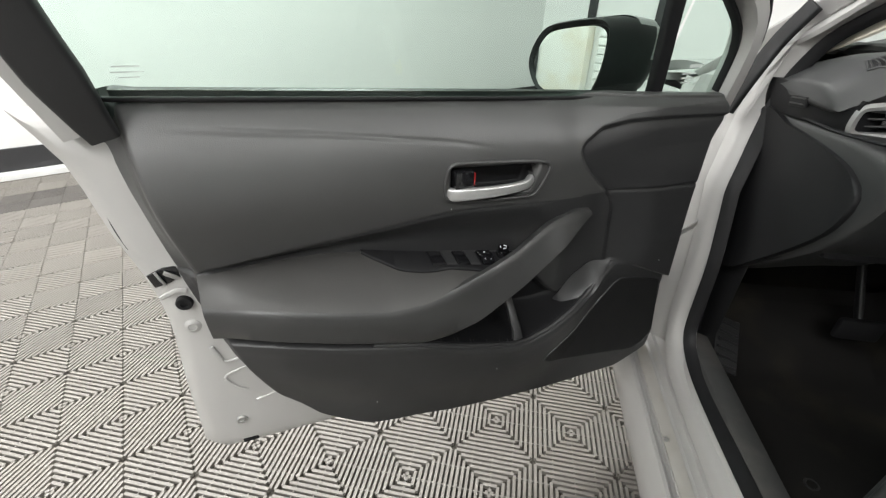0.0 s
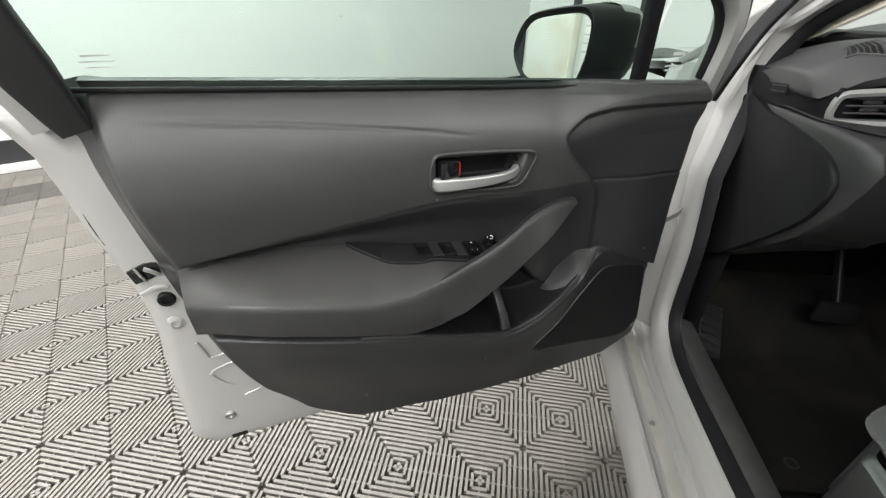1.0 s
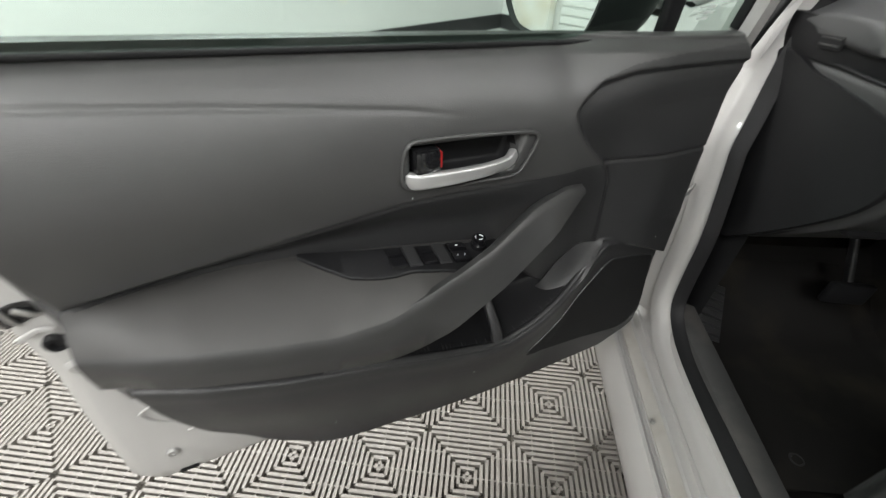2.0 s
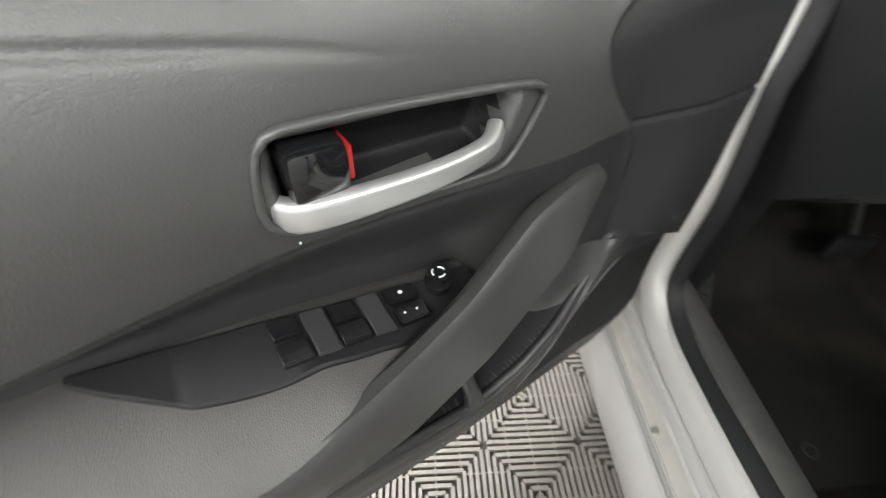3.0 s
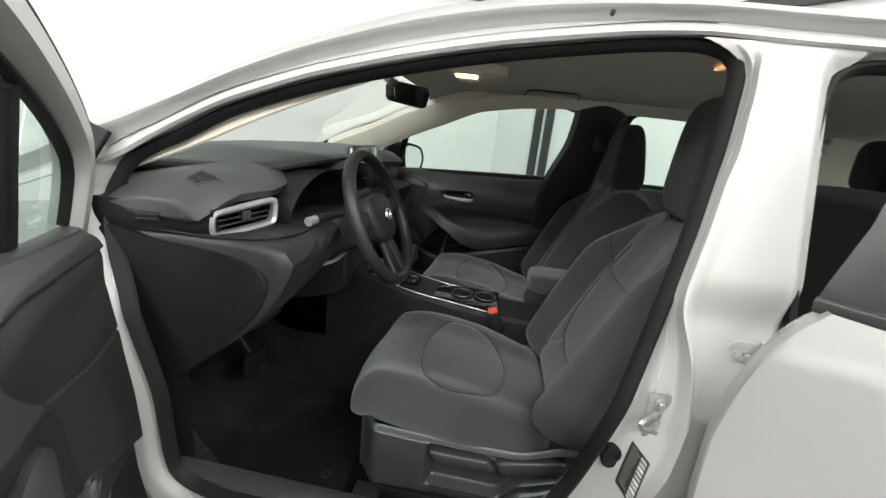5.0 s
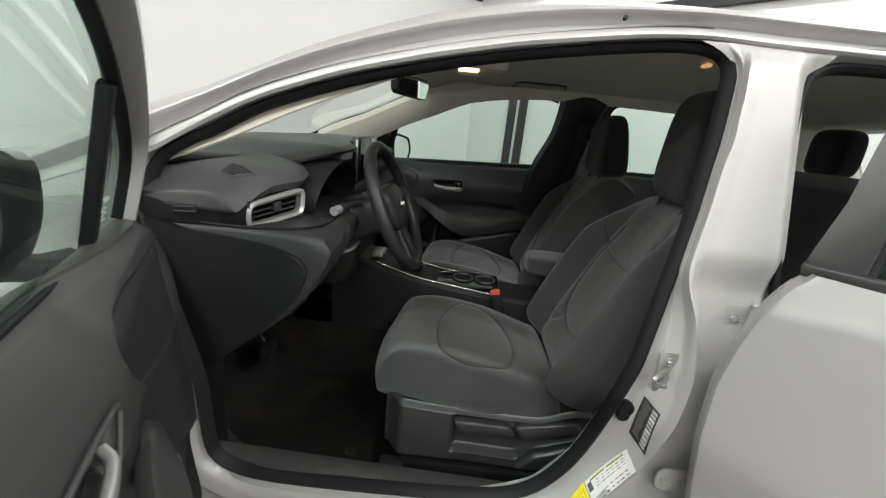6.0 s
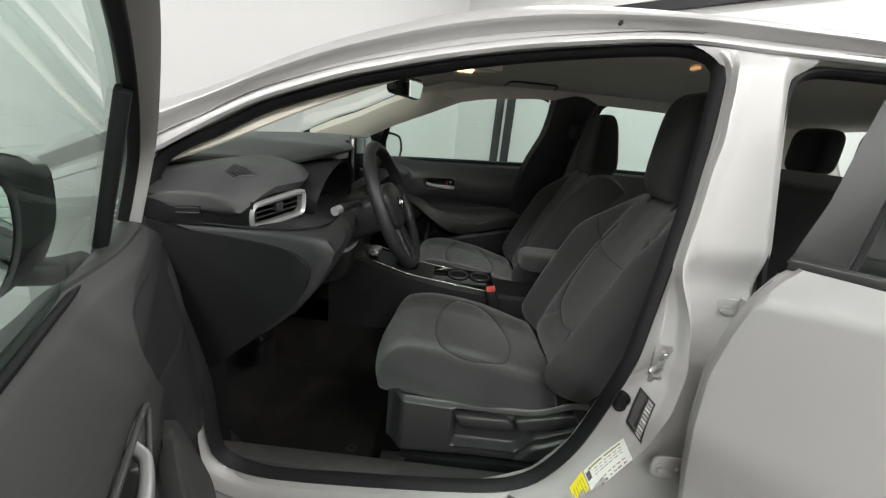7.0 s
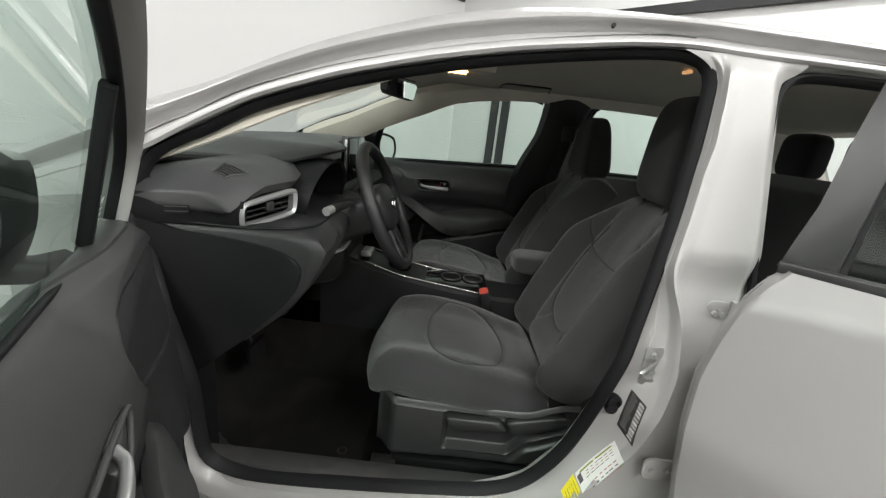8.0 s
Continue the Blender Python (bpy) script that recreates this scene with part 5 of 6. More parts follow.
def core(x):
    w = float(step(x, 1.0, 1.2))
    r = .245 - .045 * w
    return smooth_profile([(.70, .96), (.50, 1.02), (.30, 1.03), (r + .02, 1.0), (r, .96), (r + .01, .90), (r + .04, .78), (.36, .66), (.70, .64)])


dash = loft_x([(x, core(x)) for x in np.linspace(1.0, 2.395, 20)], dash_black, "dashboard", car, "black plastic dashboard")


def upper(x):
    e = float(step(x, .96, .985)) * float(1 - step(x, 2.375, 2.40))
    rise = .012 * float(step(x, 1.0, 1.2))
    back = float(np.interp(x, [.95, .965, .99, 1.05, 1.12, 1.18, 1.3, 2.1, 2.25, 2.4], [.25, .215, .192, .170, .135, .15, .19, .19, .14, .20]))
    top = 1.048 + rise - .046 * max(0.0, 1 - (x - .955) / .10)**2
    return smooth_profile([(.68, .99), (.50, top - .025), (.34, top + .010 * e), (.24, top + .014 * e), (back + .025, top - .004), (back + .002, top - .022), (back + .008, top - .040), (.30, min(1.0, top - .042)), (.66, min(.985, top - .06))])


pad = loft_x([(x, upper(x)) for x in np.linspace(.968, 2.39, 40)], dash_soft, "upper_pad", dash, "soft black upper dashboard pad")


def lid(x):
    back = float(np.interp(x, [1.05, 1.12, 1.2, 1.31, 1.45, 1.6, 1.68, 2.0, 2.3], [.45, .30, .20, .105, .105, .17, .205, .23, .28]))
    z = float(np.interp(x, [1.05, 1.2, 1.31, 1.68, 2.1, 2.3], [1.062, 1.068, 1.096, 1.100, 1.092, 1.07]))
    return [(.72, z - .03), (.55, z - .004), (.40, z + .006), (back + .05, z + .008), (back + .012, z + .004), (back, z - .003), (back + .006, z - .012), (back + .05, z - .022), (.50, z - .04), (.72, z - .055)]


loft_x([(x, lid(x)) for x in np.linspace(1.06, 2.30, 40)], dash_soft, "dash_lid", dash, "black dashboard top with an overhanging lip")


def bolster(x):
    u = float(step(x, .965, 1.0))
    v = float(step(x, 1.02, 1.55))
    lo = .58 + .16 * float(step(x, 1.0, 1.25))
    nose = .020 + .05 * v
    return smooth_profile([(.62, .93), (.30, .944), (.16, .947), (nose + .05, .944), (nose + .008, .932), (nose, .915), (nose + .012, .880), (nose + .06, .795 + .02 * v), (nose + .16, max(lo + .06, .70)), (.335, lo + .005), (.40, lo), (.62, lo)], 56)


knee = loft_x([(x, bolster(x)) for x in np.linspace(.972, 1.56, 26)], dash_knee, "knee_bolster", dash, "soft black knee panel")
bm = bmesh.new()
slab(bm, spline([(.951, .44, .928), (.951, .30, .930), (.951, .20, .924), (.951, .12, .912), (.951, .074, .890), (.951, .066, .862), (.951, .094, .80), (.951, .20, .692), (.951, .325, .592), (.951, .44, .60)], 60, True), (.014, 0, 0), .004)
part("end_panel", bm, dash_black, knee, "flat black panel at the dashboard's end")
bm = bmesh.new()
sweep(bm, spline([(.966, .33, .948), (.968, .20, .9475), (.985, .12, .950), (1.03, .075, .949), (1.10, .068, .944), (1.2, .075, .94)], 40), circle(.0028, 6))
part("edge_bead", bm, rubber, knee, "fine bead along the knee panel")
bm = bmesh.new()
sweep(bm, spline([(.968, .22, .925), (.966, .13, .918), (.968, .070, .895), (.972, .062, .865), (.972, .09, .80), (.968, .20, .690), (.968, .325, .590)], 50), circle(.0026, 6), (1, 0, 0))
part("panel_line", bm, rubber, knee, "seam of the knee panel")
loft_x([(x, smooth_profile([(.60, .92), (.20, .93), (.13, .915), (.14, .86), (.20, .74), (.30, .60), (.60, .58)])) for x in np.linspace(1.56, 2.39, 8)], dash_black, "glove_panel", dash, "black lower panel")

# the band at the dashboard's end, between the pad and the knee panel
bm = bmesh.new()
sheet(bm, lambda s, t: (.957 + .030 * s**3 - .003 * math.sin(math.pi * t), .46 - .262 * s, .940 + .008 * s + (.060 - .010 * s**3) * t), 24, 8, (.06, .02, 0))
part("end_band", bm, dash_black, dash, "black end panel of the dashboard")
# side slot and the small loudspeaker grille
bm = bmesh.new()
slab(bm, [(.9548, y, z) for y, z in ((.345, .962), (.292, .967), (.292, .986), (.345, .981))], (.006, 0, 0), .001)
slot = part("side_vent", bm, rubber, dash, "narrow demister vent")
for z in (.969, .979):
    bm = bmesh.new()
    sweep(bm, [(.9545, .342, z - .001), (.9545, .295, z + .003)], rrect(.0025, .0025, .0008))
    part("vane", bm, satin, slot)
pad_skin = BVHTree.FromPolygons([v.co for v in pad.data.vertices], [tuple(p.vertices) for p in pad.data.polygons])


def on_dash(x, y, h):
    """A place h above the upper pad."""
    hit = pad_skin.ray_cast(Vector((x, y, 1.3)), Vector((0, 0, -1)))[0]
    return Vector((x, y, (hit.z if hit else 1.05) + h))


def tweeter(s, t, h):
    """Over the kite-shaped grille: s along it, t across."""
    a, b = Vector((1.003, .267)).lerp(Vector((1.042, .266)), t), Vector((.995, .241)).lerp(Vector((1.034, .209)), t)
    p = a.lerp(b, s)
    return on_dash(p.x, p.y, h)


bm = bmesh.new()
rim_line = [(s, 0) for s in np.linspace(0, 1, 8)] + [(1, t) for t in np.linspace(.1, 1, 8)] + [(s, 1) for s in np.linspace(.9, 0, 8)] + [(0, t) for t in np.linspace(.9, .1, 7)]
sweep(bm, [tweeter(s, t, .0006) for s, t in rim_line], circle(.0022, 8), (0, 0, 1), True)
grille = part("tweeter_grille", bm, dash_soft, dash, "kite-shaped speaker grille on the dashboard")
bm = bmesh.new()
sheet(bm, lambda s, t: tweeter(s, t, .0008), 8, 8, (0, 0, -.002))
part("grille_hollow", bm, rubber, grille, "dark inside of the grille")
for k in range(6):
    bm = bmesh.new()
    sweep(bm, [tweeter(s, (k + .5) / 6, .0012) for s in np.linspace(.03, .97, 6)], rrect(.0024, .0012, .0004), (0, 0, 1))
    part("grille_bar", bm, satin, grille)

# driver's air vent
VB = door_frame((1.0, .205, .975), Vector((.125, -.065, .012)).normalized(), Vector((-.46, -.88, .06)).normalized())
bm = bmesh.new()
vent_path = spline([VB @ Vector((u, .006, z)) for u, z in ((-.010, -.024), (-.008, .008), (.008, .015), (.116, .024), (.128, .019), (.126, -.020), (.114, -.029), (.006, -.034))], 48, True)
sweep(bm, vent_path, [(-.004, -.012), (.007, -.012), (.006, .004), (.0, .010), (-.006, .004)], VB.to_3x3() @ Vector((0, 1, 0)), True)
vent = part("air_vent", bm, silver_trim, dash, "air vent with a satin silver surround")
bm = bmesh.new()
slab(bm, [VB @ Vector((u, -.03, z)) for u, z in ((-.006, -.026), (-.004, .010), (.122, .020), (.122, -.022))], VB.to_3x3() @ Vector((0, .003, 0)))
part("vent_hollow", bm, gloss_black, vent, "dark inside of the vent")
for k in (-.020, -.008, .004):
    bm = bmesh.new()
    slab(bm, [VB @ Vector((u, -.004, z)) for u, z in ((-.004, k), (.128, k + .006), (.128, k + .009), (-.004, k + .003))], VB.to_3x3() @ Vector((0, -.022, -.004)), .001)
    part("vane", bm, satin, vent)
bm = bmesh.new()
block(bm, (.055, -.02, -.012), (.075, .004, .008), .003, m=VB)
part("vent_tab", bm, satin, vent)

# instrument hood and display
bm = bmesh.new()
rings = []
for y, k in ((.24, .95), (.20, 1.0), (.13, 1.03), (.10, 1.02), (.105, .95), (.20, .86), (.22, .84)):
    rings.append([Vector((1.31 + .165 * k * math.cos(a), y + .02 * (1 - math.sin(a)), .965 + .10 * k * math.sin(a))) for a in np.linspace(-.5, math.pi + .5, 28)])
loft(bm, rings, False, False, False)
hood_ob = part("instrument_hood", bm, dash_black, dash, "black hood over the instruments")
bm = bmesh.new()
slab(bm, [Vector((1.31 + .15 * math.cos(a), .215, .962 + .092 * math.sin(a))) for a in np.linspace(0, 2 * math.pi, 24, endpoint=False)], (0, .006, 0))
part("display", bm, dark_screen, hood_ob, "dark instrument display")
# touch screen
bm = bmesh.new()
block(bm, (1.565, .135, .965), (1.80, .158, 1.122), .006, m=None)
tab = part("touch_screen", bm, satin, dash, "dark upright touch screen tablet")
bm = bmesh.new()
block(bm, (1.572, .130, .973), (1.793, .136, 1.115), .002)
part("screen_face", bm, dark_screen, tab, "glossy dark screen")
bm = bmesh.new()
block(bm, (1.5625, .138, .975), (1.566, .146, 1.113), .001)
part("screen_rim", bm, silver_trim, tab, "silver screen edge")
# centre stack and switches
loft_x([(x, smooth_profile([(.40, .96), (.19, .965), (.155, .95), (.15, .86), (.12, .72), (.16, .62), (.40, .60)])) for x in np.linspace(1.53, 1.83, 6)], satin, "centre_panel", dash, "black centre stack")
bm = bmesh.new()
sweep(bm, spline([(1.18, .085, .835), (1.26, .060, .832), (1.36, .066, .834), (1.44, .085, .84)], 20), rrect(.012, .007, .003))
part("lower_strip", bm, silver_trim, dash, "satin strip under the column")
bm = bmesh.new()
block(bm, (.985, .112, .742), (1.10, .20, .79), .014)
sw = part("switch_panel", bm, dash_black, dash, "black switch panel")
for x, w in ((1.0, .004), (1.014, .003), (1.045, .010)):
    bm = bmesh.new()
    block(bm, (x, .1105, .764), (x + w, .1125, .769), .0008, 1)
    part("switch_mark", bm, white_mark, sw, "small white marking")

# ---- steering wheel ----
WC = Vector((1.318, -.047, .955))
WM = pose(*WC, 0, 0, 0) @ pose(0, 0, 0, -23.5)      # local z lies in the wheel's plane, local y points forward
bm = bmesh.new()
sweep(bm, [WM @ Vector((.172 * math.cos(a), 0, .172 * math.sin(a))) for a in np.linspace(0, 2 * math.pi, 64, endpoint=False)], circle(.0148, 14, .0168), WM.to_3x3() @ Vector((0, 1, 0)), True)
wheel = part("steering_wheel", bm, plastic, car, "black steering wheel rim")
bm = bmesh.new()
blob(bm, (.078, .030, .066), .6, lambda q, p: Vector((p.x * (1 + .15 * q[2]), p.y, p.z)), 40, 20)
bm.transform(WM @ pose(0, .012, .0))
hub = part("hub", bm, plastic, wheel, "black airbag cover")
bm = bmesh.new()
sweep(bm, [WM @ Vector((.021 * math.cos(a), -.021, .004 + .014 * math.sin(a))) for a in np.linspace(0, 2 * math.pi, 24, endpoint=False)], circle(.0024, 6), WM.to_3x3() @ Vector((0, 1, 0)), True)
sweep(bm, [WM @ Vector((.010 * math.cos(a), -.0215, .004 + .013 * math.sin(a))) for a in np.linspace(0, 2 * math.pi, 20, endpoint=False)], circle(.002, 6), WM.to_3x3() @ Vector((0, 1, 0)), True)
part("badge", bm, chrome, hub, "chrome oval badge")
for a, b in (((-.06, .01), (-.165, .02)), ((.06, .01), (.165, .02)), ((-.02, -.05), (-.035, -.165)), ((.02, -.05), (.035, -.165))):
    bm = bmesh.new()
    sweep(bm, [WM @ Vector((a[0], .012, a[1])), WM @ Vector(((a[0] + b[0]) / 2, .006, (a[1] + b[1]) / 2)), WM @ Vector((b[0], .0, b[1]))], rrect(.040, .016, .006), WM.to_3x3() @ Vector((0, 1, 0)))
    part("spoke", bm, plastic, wheel, "satin black spoke")
bm = bmesh.new()
rings = []
for t in np.linspace(0, 1, 8):
    c = WM @ Vector((0, .03 + .20 * t, -.005))
    k = 1 + .25 * t
    rings.append([c + Vector((x * k, 0, z * k)) for x, z in rrect(.105, .11, .03, 4)])
loft(bm, rings)
part("column_cover", bm, plastic, wheel, "black steering column cover")
bm = bmesh.new()
sweep(bm, spline([(1.25, .04, .965), (1.20, .05, .967), (1.155, .065, .965)], 10), circle(.008, 10), scale=lambda t: 1 + .5 * t)
st = part("indicator_stalk", bm, plastic, wheel, "black indicator stalk")
bm = bmesh.new()
sweep(bm, [(1.157, .064, .965), (1.130, .070, .963)], circle(.0112, 14))
part("stalk_knob", bm, silver_trim, st, "grey knob of the stalk")
bm = bmesh.new()
sweep(bm, spline([(1.37, .04, .965), (1.42, .05, .967), (1.47, .065, .965)], 10), circle(.008, 10))
part("wiper_stalk", bm, plastic, wheel, "black wiper stalk")

# ---- centre console ----
def console_profile(x0, x1, z, lo=.25):
    return [(x0, lo), (x0 - .004, z - .06), (x0, z - .012), (x0 + .012, z), (x1 - .012, z), (x1, z - .012), (x1 + .004, z - .06), (x1, lo)]


bm = bmesh.new()
rings = []
for y, z in ((.22, .72), (.12, .695), (.03, .668), (-.08, .640), (-.20, .622), (-.30, .610), (-.40, .602), (-.46, .600), (-.62, .60), (-.75, .60)):
    rings.append([Vector((x, y, zz)) for x, zz in console_profile(1.585, 1.775, z)])
loft(bm, rings)
console = part("centre_console", bm, plastic, car, "black centre console")
for x in (1.592, 1.768):
    bm = bmesh.new()
    sweep(bm, spline([(x, .06, .683), (x, -.08, .645), (x + (.006 if x < XC else -.006), -.20, .627), (x, -.40, .607)], 30), rrect(.007, .005, .002))
    part("side_strip", bm, chrome, console, "bright strip along the console")
bm = bmesh.new()
block(bm, (1.605, -.40, .600), (1.755, -.06, .607), .002, m=pose(0, 0, .0) @ Matrix.Translation((0, 0, .02)) @ pose(0, 0, 0, 0))
part("console_inlay", bm, gloss_black, console, "gloss black inlay")
for y in (-.265, -.35):
    bm = bmesh.new()
    sweep(bm, [(1.68 + .040 * math.cos(a), y + .037 * math.sin(a), .632) for a in np.linspace(0, 2 * math.pi, 24, endpoint=False)], circle(.004, 6), (0, 0, 1), True)
    cup = part("cup_holder", bm, satin, console, "cup holder ring")
    # no well is sunk here: a flat dark disc stands in for its shade
    bm = bmesh.new()
    slab(bm, [(1.68 + .037 * math.cos(a), y + .034 * math.sin(a), .6295) for a in np.linspace(0, 2 * math.pi, 20, endpoint=False)], (0, 0, .001))
    part("cup_well", bm, rubber, cup, "flat dark disc for the shaded cup well")
bm = bmesh.new()
blob(bm, (.035, .045, .018), .6, None, 24, 12, (1.68, -.06, .655))
part("lever_boot", bm, gloss_black, console, "dark shifter base")
bm = bmesh.new()
sweep(bm, [(1.68, -.06, .66), (1.68, -.055, .72)], circle(.011, 10), (1, 0, 0))
lever = part("gear_lever", bm, plastic, console, "black gear lever")
bm = bmesh.new()
blob(bm, (.024, .026, .036), .7, None, 24, 14, (1.68, -.058, .752))
part("gear_knob", bm, plastic, lever, "black gear knob")
bm = bmesh.new()
block(bm, (1.62, .045, .690), (1.70, .085, .712), .006)
part("silver_button", bm, silver_trim, console, "silver button block")
bm = bmesh.new()
blob(bm, (.078, .12, .034), .42, None, 40, 20, (1.68, -.61, .728))
part("centre_arm_rest", bm, cloth, console, "cloth covered centre arm rest")
# belt buckles
def buckle(x, tilt, rise):
    m = pose(x, -.40, .568 + rise, -18, tilt)
    bm = bmesh.new()
    block(bm, (-.012, -.018, -.06), (.012, .018, .045), .006, m=m)
    b = part("belt_buckle", bm, plastic, car, "black belt buckle")
    bm = bmesh.new()
    block(bm, (-.009, -.016, .044), (.009, .016, .062), .004, m=m)
    part("release_button", bm, red, b, "red release button")


buckle(1.553, -8, .022)
buckle(1.80, 8, -.03)

# ---- floor of the car ----
bm = bmesh.new()
sheet(bm, lambda s, t: (.975 + .60 * s, -.75 + 1.30 * t, .250 + .012 * math.sin(5 * s) * math.cos(4 * t) + .20 * float(step(t, .85, 1.05)) + .16 * float(step(s, .88, 1.0)) + .05 * float(1 - step(s, 0, .10))), 30, 30)
part("carpet", bm, carpet, car, "worn black floor carpet")
bm = bmesh.new()
sheet(bm, lambda s, t: (1.785 + .60 * s, -.75 + 1.30 * t, .250 + .20 * float(step(t, .85, 1.05)) + .16 * float(1 - step(s, 0, .12))), 20, 20)
part("carpet", bm, carpet, car, "black floor carpet")
bm = bmesh.new()
sheet(bm, lambda s, t: (.96 + 1.44 * s, -.75 - .80 * t, .256 + .10 * math.exp(-((s - .5) / .12)**2)), 20, 12)
part("carpet", bm, carpet, car, "black rear floor carpet")
for far in (False, True):
    bm = bmesh.new()
    prof = [(.915, .372), (.925, .392), (.945, .398), (.975, .388), (.995, .355), (1.0, .30), (1.0, .25), (.92, .25)]
    rings = [[(mx if far else Vector)((x, y, z)) for x, z in prof] for y in np.linspace(.30, -.56, 20)]
    loft(bm, rings)
    part("sill_trim", bm, scuffed, car, "scuffed black sill trim")
    bm = bmesh.new()
    sheet(bm, lambda s, t: (mx if far else Vector)((.925 + .055 * s, .268 + .05 * s + .12 * t**1.4 + (.05 if s > .5 else 0), .33 + .44 * t)), 8, 12)
    part("kick_panel", bm, plastic, car, "black kick panel")
    bm = bmesh.new()
    sheet(bm, lambda s, t: (mx if far else Vector)((.975 + .01 * s, .27 + .38 * s, .24 + .50 * t)), 8, 8)
    part("kick_panel", bm, plastic, car, "black kick panel")
mat_ob = thing("floor_mat", (1.24, .2, .26), "soiled black carpet floor mat in the footwell", "floor mat")
bm = bmesh.new()


def mat_fn(s, t):
    x = 1.03 + (.44 - .05 * t) * s
    y = -.06 + .56 * t
    return (x, y, .268 + .010 * math.sin(5 * s) * math.cos(4 * t) + .13 * float(step(t, .68, 1.0)))


sheet(bm, mat_fn, 30, 30, (0, 0, -.008))
part("mat", bm, carpet, mat_ob)
bm = bmesh.new()
sweep(bm, [(1.115 + .012 * math.cos(a), .0 + .012 * math.sin(a), .274) for a in np.linspace(0, 2 * math.pi, 16, endpoint=False)], circle(.003, 6), (0, 0, 1), True)
part("mat_clip", bm, plastic, mat_ob, "black plastic clip")
# foot rest and pedals
bm = bmesh.new()
pts = [(1.02, .30, .285), (1.085, .295, .27), (1.10, .40, .37), (1.04, .41, .385)]
slab(bm, pts, (0, .02, -.02), .004)
foot = part("foot_rest", bm, trim_hard_and_shade, car, "ribbed black foot rest")
for i in range(6):
    f = (i + .6) / 6.5
    a, b = Vector(pts[0]).lerp(Vector(pts[3]), f), Vector(pts[1]).lerp(Vector(pts[2]), f)
    bm = bmesh.new()
    sweep(bm, [a + Vector((.006, -.002, .003)), b + Vector((-.006, -.002, .003))], rrect(.008, .006, .002))
    part("rib", bm, trim_hard_and_shade, foot)
bm = bmesh.new()
block(bm, (1.27, .33, .41), (1.37, .35, .47), .008)
pd = part("brake_pedal", bm, rubber, car, "black brake pedal")
bm = bmesh.new()
sweep(bm, [(1.32, .35, .45), (1.32, .45, .60)], rrect(.02, .012, .004), (1, 0, 0))
part("pedal_arm", bm, plastic, pd)

# ---- roof fittings ----
bm = bmesh.new()
slab(bm, [(x, y, 1.404) for x, y in ((1.585, -.14), (1.775, -.14), (1.79, -.16), (1.78, -.30), (1.76, -.325), (1.60, -.325), (1.58, -.30), (1.57, -.16))], (0, 0, -.034), .008)
over = part("overhead_console", bm, headcloth, car, "beige overhead console")
bm = bmesh.new()
slab(bm, [(x, y, 1.371) for x, y in ((1.595, -.165), (1.655, -.165), (1.66, -.23), (1.60, -.235))], (0, 0, -.006), .003)
part("dome_lamp", bm, lamp_glow, over, "lit amber map lamp")
bm = bmesh.new()
slab(bm, [(x, y, 1.371) for x, y in ((1.70, -.165), (1.76, -.165), (1.755, -.235), (1.70, -.23))], (0, 0, -.006), .003)
part("map_lamp", bm, white_label, over, "unlit map lamp lens")
bm = bmesh.new()
slab(bm, [(x, y, 1.371) for x, y in ((1.62, -.25), (1.74, -.25), (1.735, -.31), (1.625, -.31))], (0, 0, -.003), .002)
part("lamp_panel", bm, headcloth, over)
bm = bmesh.new()
liner_z = lambda x: 1.378 + .028 * math.sin(math.pi * (2.275 - x) / 1.19)**0.5
sheet(bm, lambda s, t: (2.068 + .13 * s, -.414 - .016 * math.cos(math.pi * s / 2) - (.176 - .002 * s) * t, liner_z(2.068 + .13 * s) - .004 - .008 * math.sin(math.pi * t)**0.5 * math.sin(math.pi * min(1, s + .25))**0.5 if s < .75 else liner_z(2.068 + .13 * s) - .004), 16, 20)
grab = part("grab_handle", bm, headcloth, car, "beige folded grab handle")
# a dark tube laid along the recess draws the shadow of its gap
bm = bmesh.new()
sweep(bm, [Vector((p.x, p.y, liner_z(p.x) - .003)) for p in spline([(2.200, -.393, 0), (2.12, -.398, 0), (2.076, -.410, 0), (2.060, -.44, 0), (2.058, -.51, 0), (2.060, -.575, 0), (2.074, -.603, 0), (2.12, -.614, 0), (2.19, -.622, 0)], 50)], circle(.0034, 6), (0, 0, 1))
part("recess_edge", bm, satin, grab, "dark line for the shadow gap round the folded handle")
bm = bmesh.new()
block(bm, (1.31, -.80, 1.388), (1.34, -.785, 1.396), .003)
part("rear_lamp", bm, small_glow, car, "lit small roof lamp")
# rear-view mirror
RV = pose(1.665, -.02, 1.300, 0, 0, -17) @ pose(0, 0, 0, 4)
bm = bmesh.new()
slab(bm, [RV @ Vector((x, .0, z)) for x, z in ((-.115, -.018), (-.12, .012), (-.105, .030), (.105, .036), (.12, .018), (.105, -.032), (.08, -.036), (-.10, -.030))], RV.to_3x3() @ Vector((0, .028, 0)), .006)
rv = part("rear_view_mirror", bm, plastic, car, "black rear-view mirror")
bm = bmesh.new()
slab(bm, [RV @ Vector((x, -.001, z)) for x, z in ((-.108, -.016), (-.113, .010), (-.10, .025), (.10, .031), (.113, .016), (.10, -.027), (.078, -.031), (-.095, -.025))], RV.to_3x3() @ Vector((0, -.002, 0)))
part("mirror_glass", bm, mirror_mat, rv, "mirror glass")
bm = bmesh.new()
sweep(bm, [(1.68, .01, 1.315), (1.68, .07, 1.345), (1.68, .09, 1.365)], circle(.013, 10), (1, 0, 0))
part("mirror_stem", bm, plastic, rv, "black mirror stem")
